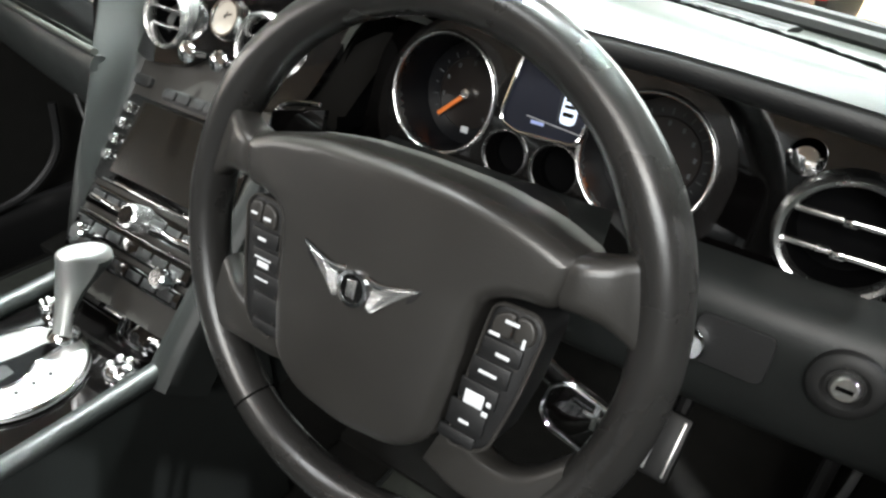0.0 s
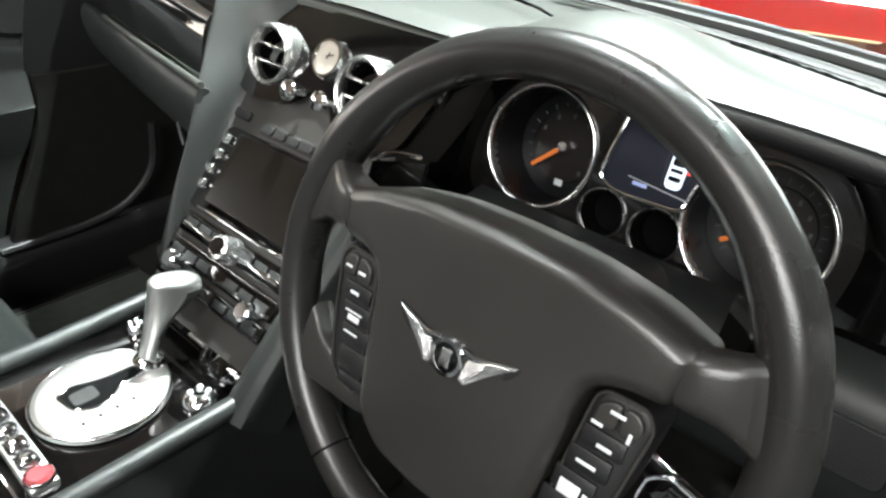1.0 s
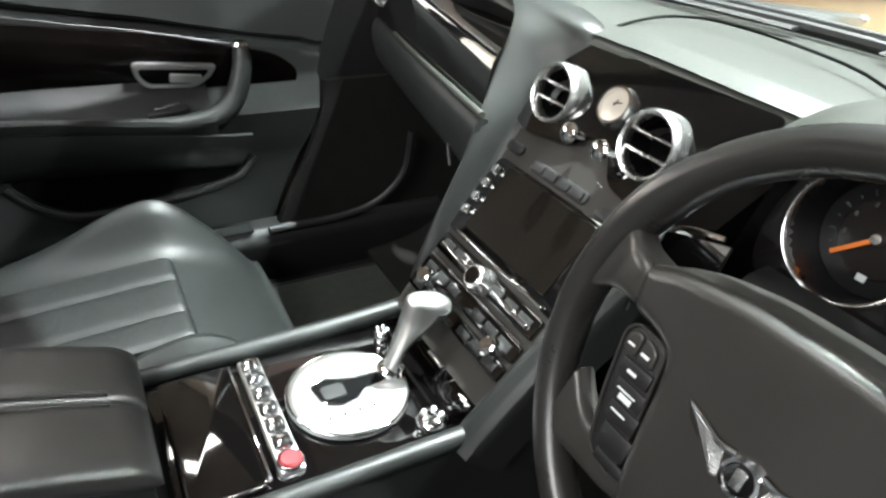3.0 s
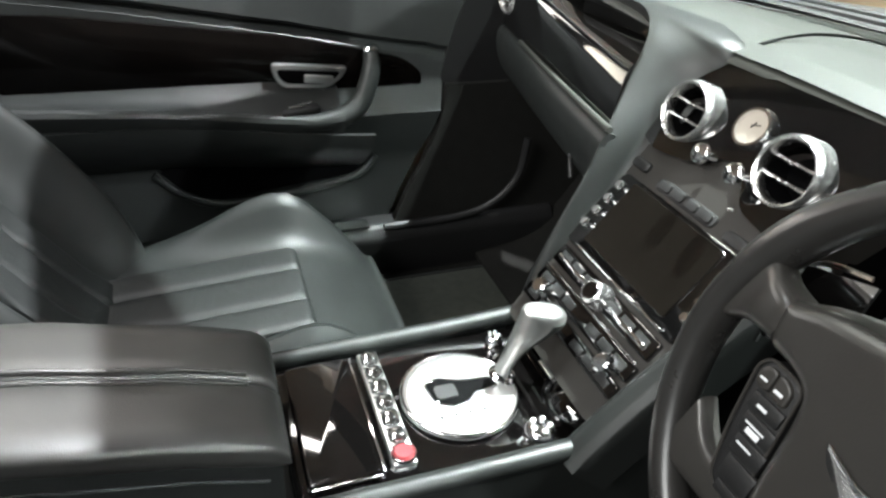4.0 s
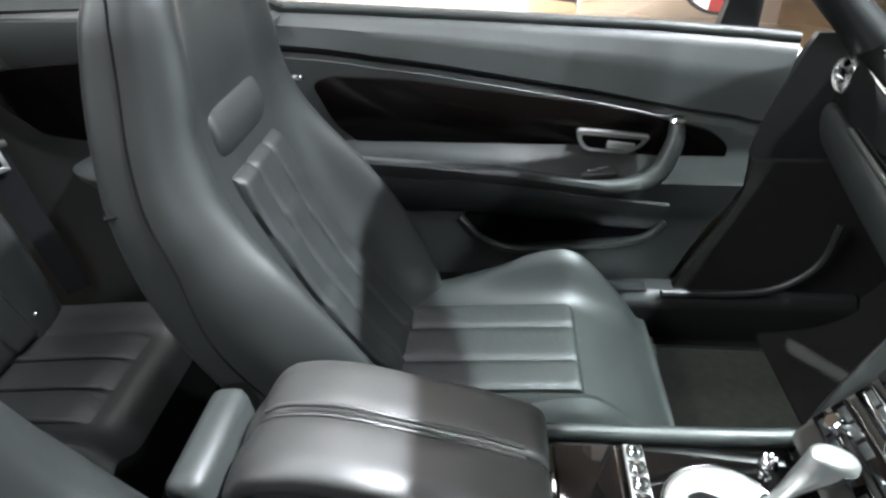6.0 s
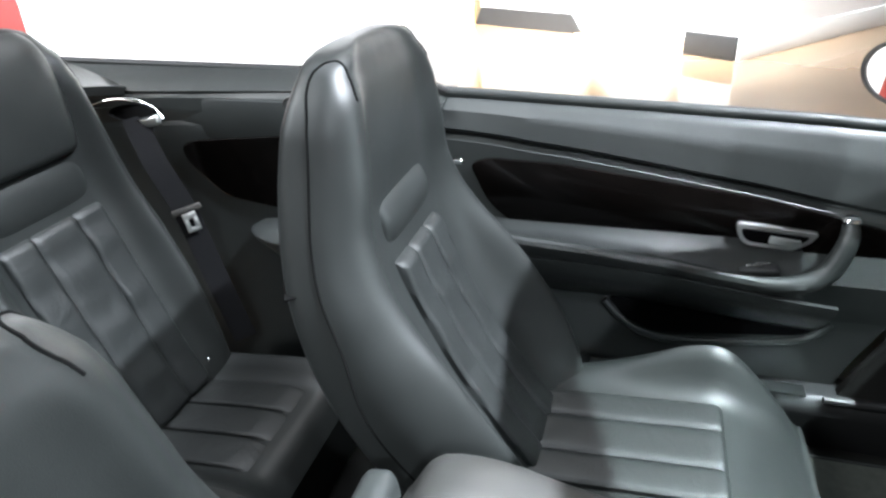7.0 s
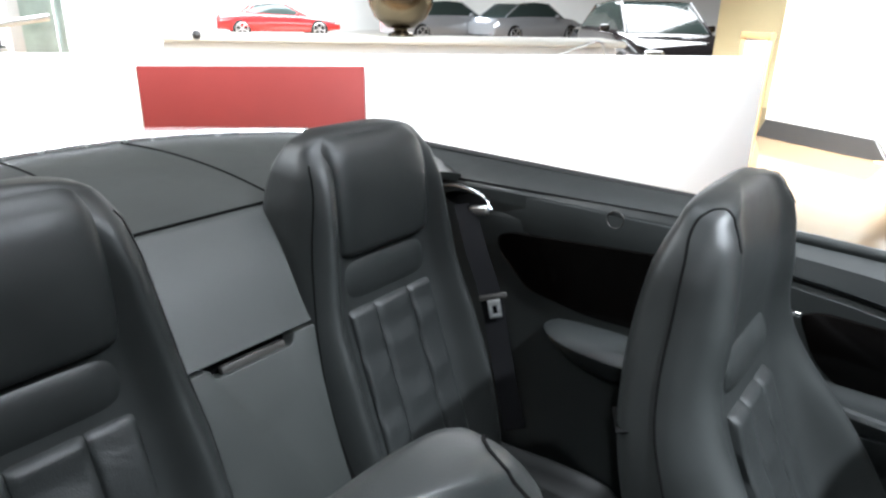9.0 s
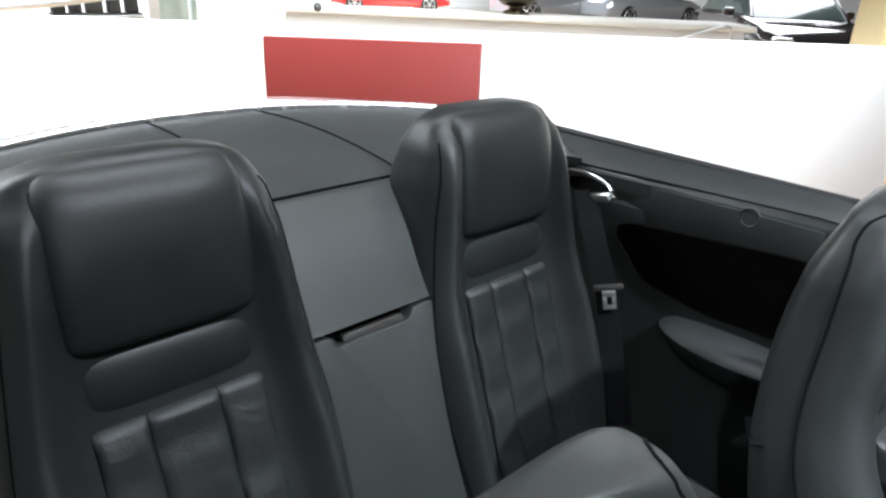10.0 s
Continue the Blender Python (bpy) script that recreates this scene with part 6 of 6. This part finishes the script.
def front_seat(cx):
    seat = thing("front_seat", (cx, -0.4, 0.27), "black leather sports seat with built-in headrest and fluted insert", "car seat", "front seats")
    zs = [0.40, 0.50, 0.60, 0.70, 0.80, 0.88, 0.96, 1.03, 1.068, 1.090]
    yc = [-0.475, -0.542, -0.608, -0.660, -0.702, -0.720, -0.720, -0.722, -0.724, -0.732]
    yb = [-0.62, -0.69, -0.745, -0.79, -0.818, -0.830, -0.832, -0.824, -0.812, -0.803]
    w = [0.215, 0.255, 0.270, 0.268, 0.254, 0.232, 0.209, 0.191, 0.175, 0.157]
    b = [0.065, 0.105, 0.116, 0.095, 0.052, 0.034, 0.030, 0.024, 0.016, 0.009]
    skin = backrest_bm(cx, zs, yc, yb, w, b, 0.50)
    edge = [(0.26, -0.60, 0.50), (0.268, -0.69, 0.64), (0.262, -0.722, 0.75), (0.250, -0.752, 0.83), (0.228, -0.764, 0.90), (0.208, -0.766, 0.98), (0.188, -0.768, 1.05), (0.168, -0.772, 1.085), (0.148, -0.764, 1.108), (0.130, -0.746, 1.113), (0.132, -0.724, 1.103), (0.140, -0.710, 1.088), (0.147, -0.702, 1.068)]
    seams = [seam_on(skin, [(cx + s * x, y, z) for x, y, z in edge], 0.0018) for s in (-1, 1)]
    body = part("backrest", skin, LEATHER, seat, "black leather backrest with side bolsters")
    for s in (-1, 1):
        part("side_seam", seams[(s + 1) // 2], SEAM, body)
        part("shell_notch", rbox(cx + s * 0.219, -0.795, 0.825, 0.06, 0.045, 0.003, 0.001, 1, pose(0, 0, 0, 8, 0, 30 * s)), SEAM, body)
    pads(cx, zs, yc, (0.060, 0.074, 0.060), 0.43, 0.806, seat, LEATHER_PERF, 0.03, 0.014, 0.0012)
    flat_roll(cx, 0.100, 0.822, 0.905, zs, yc, seat, 0.015)

    def cushion(y):
        """Section across the cushion, at y."""
        top = interp(y, [-0.56, -0.45, -0.30, -0.20, -0.165, -0.12, -0.07, -0.025], [0.424, 0.432, 0.442, 0.446, 0.436, 0.415, 0.386, 0.352])
        wid = interp(y, [-0.56, -0.3, -0.1, -0.025], [0.235, 0.250, 0.252, 0.235])
        bol = interp(y, [-0.56, -0.45, -0.35, -0.24, -0.17, -0.11, -0.06, -0.025], [0.0, 0.012, 0.038, 0.078, 0.082, 0.052, 0.022, 0.0])
        low = 0.30
        pts = []
        for q in np.linspace(-1, 1, 41):
            lift = bol * math.exp(-(((abs(q) - 0.80) / 0.17) ** 2))
            edge = (1 - abs(q) ** 8) ** 0.25
            pts.append((cx + wid * q, y, low + (top + lift - low) * (0.35 + 0.65 * edge)))
        pts += [(cx + wid * 0.95, y, low), (cx - wid * 0.95, y, low)]
        return pts

    cys = list(np.linspace(-0.56, -0.05, 28)) + [-0.04, -0.032, -0.026]
    rings = [cushion(y) for y in cys]
    last = rings[-1]
    rings.append([(p[0], p[1] + 0.006, p[2] - (0.012 if p[2] > 0.36 else 0)) for p in last])
    part("cushion", loft(rings), LEATHER, seat, "black leather seat cushion with raised bolsters")
    x0 = cx - 0.115
    for wid in (0.07, 0.09, 0.07):
        x, rr = x0 + wid / 2, []
        x0 += wid
        for y in np.concatenate([np.linspace(-0.50, -0.205, 14), np.array([-0.198, -0.193, -0.189, -0.186, -0.184, -0.183])]):
            e = math.sqrt(max(0.0, 1 - (1 - min(1.0, (-0.183 - y) / 0.016)) ** 2))
            top = interp(y, [-0.56, -0.45, -0.30, -0.16], [0.424, 0.432, 0.442, 0.450]) - 0.02
            ring = []
            for k in range(13):
                h = -1 + k / 6
                ring.append((x + h * (wid / 2 - 0.0006), y, top + 0.034 * (0.40 + 0.60 * e) - 0.006 * (1 - (1 - abs(h) ** 4) ** 0.5)))
            rr.append(ring + [(x + wid / 2 - 0.0012, y, top - 0.02), (x - wid / 2 + 0.0012, y, top - 0.02)])
        part("cushion_pad", loft(rr), LEATHER_PERF, seat, "fluted leather cushion pad", 50)
    part("seat_base", plate(rounded(rect(cx, -0.32, 0.42, 0.44), 0.03, 3), 0.27, 0.315, 0.005, 1), PLASTIC, seat)
    return seat


pseat = front_seat(-0.42)
copy_thing(pseat, pose(0.365, -0.385, 0.226))
part("belt_anchor", rbox(-0.644, -0.690, 0.850, 0.012, 0.020, 0.010, 0.003), CHROME, pseat, "small chrome belt guide")


def rear_seat(s):
    cx = s * 0.315
    seat = thing("rear_seat", (cx, -1.2, 0.27), "black leather rear seat with tall headrest and fluted insert", "car seat", "rear seats")
    zs = [0.38, 0.50, 0.62, 0.74, 0.83, 0.93, 1.02, 1.075, 1.10]
    yc = [-1.175, -1.225, -1.27, -1.313, -1.342, -1.352, -1.358, -1.366, -1.38]
    yb = [-1.42, -1.45, -1.47, -1.48, -1.50, -1.50, -1.495, -1.48, -1.465]
    w = [0.205, 0.215, 0.22, 0.218, 0.210, 0.194, 0.180, 0.166, 0.150]
    b = [0.035, 0.064, 0.074, 0.068, 0.058, 0.048, 0.036, 0.018, 0.0]
    skin = backrest_bm(cx, zs, yc, yb, w, b, 0.44)
    seams = [seam_on(skin, [(cx + t * x, y, z) for x, y, z in ((0.21, -1.19, 0.46), (0.215, -1.26, 0.62), (0.21, -1.31, 0.78), (0.19, -1.34, 0.93), (0.172, -1.35, 1.03), (0.158, -1.37, 1.09))], 0.0016) for t in (-1, 1)]
    body = part("backrest", skin, LEATHER, seat, "black leather rear backrest")
    for seam in seams:
        part("side_seam", seam, SEAM, body)
    pads(cx, zs, yc, (0.066, 0.094, 0.066), 0.42, 0.813, seat, LEATHER_PERF, 0.03, 0.010, 0.0016)
    flat_roll(cx, 0.116, 0.820, 0.906, zs, yc, seat, 0.009)
    HZ = [0.910, 0.912, 0.918, 0.93, 0.97, 1.02, 1.06, 1.09, 1.110, 1.121, 1.125]
    HY = [-1.352, -1.341, -1.335, -1.331, -1.330, -1.334, -1.342, -1.353, -1.370, -1.392, -1.415]
    HW = [0.116, 0.119, 0.122, 0.124, 0.125, 0.126, 0.125, 0.121, 0.114, 0.104, 0.09]
    part("headrest_pad", loft([back_ring(cx, z, y, -1.46, w_, 0, 56, 0.34) for z, y, w_ in spline(list(zip(HZ, HY, HW)), 36)]), LEATHER, seat, "smooth leather headrest pad", 50)

    def cushion(y):
        top = interp(y, [-1.30, -1.15, -1.0, -0.92, -0.885], [0.40, 0.415, 0.43, 0.425, 0.39])
        pts = []
        for q in np.linspace(-1, 1, 33):
            lift = 0.035 * math.exp(-(((abs(q) - 0.82) / 0.16) ** 2))
            edge = (1 - abs(q) ** 8) ** 0.25
            pts.append((cx + 0.215 * q, y, 0.27 + (top + lift - 0.27) * (0.35 + 0.65 * edge)))
        return pts + [(cx + 0.2, y, 0.27), (cx - 0.2, y, 0.27)]

    part("cushion", loft([cushion(y) for y in np.linspace(-1.30, -0.885, 22)]), LEATHER, seat, "black leather rear cushion")
    for k in range(3):
        x = cx - 0.076 + 0.076 * k
        rr = []
        for i, y in enumerate(np.linspace(-1.21, -0.96, 12)):
            e = min(1.0, (11.25 - i) / 1.2)
            o = rounded(rect(0, 0, 0.073, 0.03 * (0.55 + 0.45 * e)), 0.008, 4)
            rr.append([(x + a, y, interp(y, [-1.30, -1.15, -1.0, -0.92], [0.40, 0.415, 0.43, 0.425]) + 0.008 - 0.015 + bb) for a, bb in o])
        part("cushion_pad", loft(rr), LEATHER_PERF, seat, "fluted leather cushion pad")
    part("anchor_stud", lathe([(0, 0.006), (0.006, 0.005), (0.008, 0.001), (0.008, -0.003)], 16, pose(cx + s * 0.135, -1.198, 0.448, 70, 0, 0)), CHROME, seat, "bright child-seat anchor stud")
    return seat


rear_seat(-1)
rear_seat(1)

# panel and hatch between the rear seats
mid = thing("centre_hatch", (0, -1.36, 0.3), "grey leather hatch panel between the rear seats", "panel")
HM = Matrix(((-1, 0, 0, 0), (0, -0.31, 0.951, -1.334), (0, 0.951, 0.31, 0.827), (0, 0, 0, 1)))
part("lower_panel", plate(rounded([(-0.15, -0.45), (0.15, -0.45), (0.15, -0.004), (0.076, -0.004), (0.066, -0.022), (-0.077, -0.022), (-0.085, -0.004), (-0.15, -0.004)], 0.007, 3), -0.03, 0.002, 0.004, 2, HM), LEATHER_DECK, mid)
part("latch_lip", plate(rounded(rect(0.0, -0.017, 0.12, 0.014), 0.004, 3), -0.02, -0.008, 0.002, 2, HM), PLASTIC_GREY, mid)
# added plate behind the latch gap, black in place of shade
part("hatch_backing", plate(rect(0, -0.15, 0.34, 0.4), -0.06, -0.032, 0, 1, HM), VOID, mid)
part("upper_panel", sheet(lambda u, v: ((u - 0.5) * 0.36, interp(v, [0, 0.5, 0.9, 1], [-1.336, -1.398, -1.463, -1.482]), interp(v, [0, 0.5, 0.9, 1], [0.829, 0.925, 0.992, 0.999])), 8, 12, 0.012), LEATHER_DECK, mid, "smooth leather hatch lid")

# seat belt of the rear seat
belt = thing("seat_belt", (-0.6, -1.25, 0.45), "black rear seat belt with a metal tongue", "seat belt")
bp = spline([(-0.645, -1.405, 0.905), (-0.60, -1.338, 0.825), (-0.59, -1.283, 0.72), (-0.582, -1.24, 0.58), (-0.575, -1.19, 0.42)], 24)
WD, TH = np.array((0.62, -0.76, -0.18)) * 0.0245, np.array((0.76, 0.62, 0.1)) * 0.0012
part("webbing", loft([[p + i * WD + j * TH for i, j in ((-1, -1), (1, -1), (1, 1), (-1, 1))] for p in bp]), WEBBING, belt)
ex, ez = Vector((-0.62, 0.76, 0.18)).normalized(), Vector((0.72, 0.60, 0.2)).normalized()
ey = ez.cross(ex).normalized()
BT = Matrix(((ex.x, ey.x, ez.x, -0.584), (ex.y, ey.y, ez.y, -1.274), (ex.z, ey.z, ez.z, 0.725), (0, 0, 0, 1)))
part("tongue", moved(joined(rbox(0, -0.010, 0.004, 0.028, 0.014, 0.003, 0.001), rbox(-0.0095, -0.026, 0.004, 0.009, 0.026, 0.003, 0.001), rbox(0.0095, -0.026, 0.004, 0.009, 0.026, 0.003, 0.001), rbox(0, -0.040, 0.004, 0.028, 0.010, 0.003, 0.001)), BT), SATIN, belt, "bright metal belt tongue")
part("tongue_grip", moved(rbox(0, 0.004, 0.003, 0.062, 0.013, 0.008, 0.003), BT), PLASTIC_GREY, belt, "grey plastic tongue grip")
guide = thing("belt_guide", (-0.66, -1.40, 0.90), "chrome-edged belt outlet recessed in the side trim", "belt guide")
# shallow black disc that paints the dark of the belt outlet
part("recess", moved(lathe([(0, 0.0), (0.9, 0.0), (1.0, 0.006), (1.02, -0.02), (0, -0.02)], 36, None, 0.066, 0.017), Matrix(((0.13, -0.35, 0.93, -0.655), (0.98, -0.05, -0.15, -1.412), (0.10, 0.93, 0.33, 0.912), (0, 0, 0, 1)))), VOID, guide, "dark oval belt recess")
part("guide_trim", tube([(-0.625, -1.50, 0.930), (-0.643, -1.45, 0.942), (-0.652, -1.40, 0.940), (-0.656, -1.36, 0.925), (-0.655, -1.338, 0.900)], [0.0015, 0.0025, 0.0035, 0.0045, 0.006], 10, 20), CHROME, guide, "chrome crescent trim")
part("guide_block", rbox(-0.647, -1.368, 0.896, 0.014, 0.062, 0.022, 0.006, 3, pose(0, 0, 0, 14, 0, -8)), SATIN, guide, "bright metal guide end")
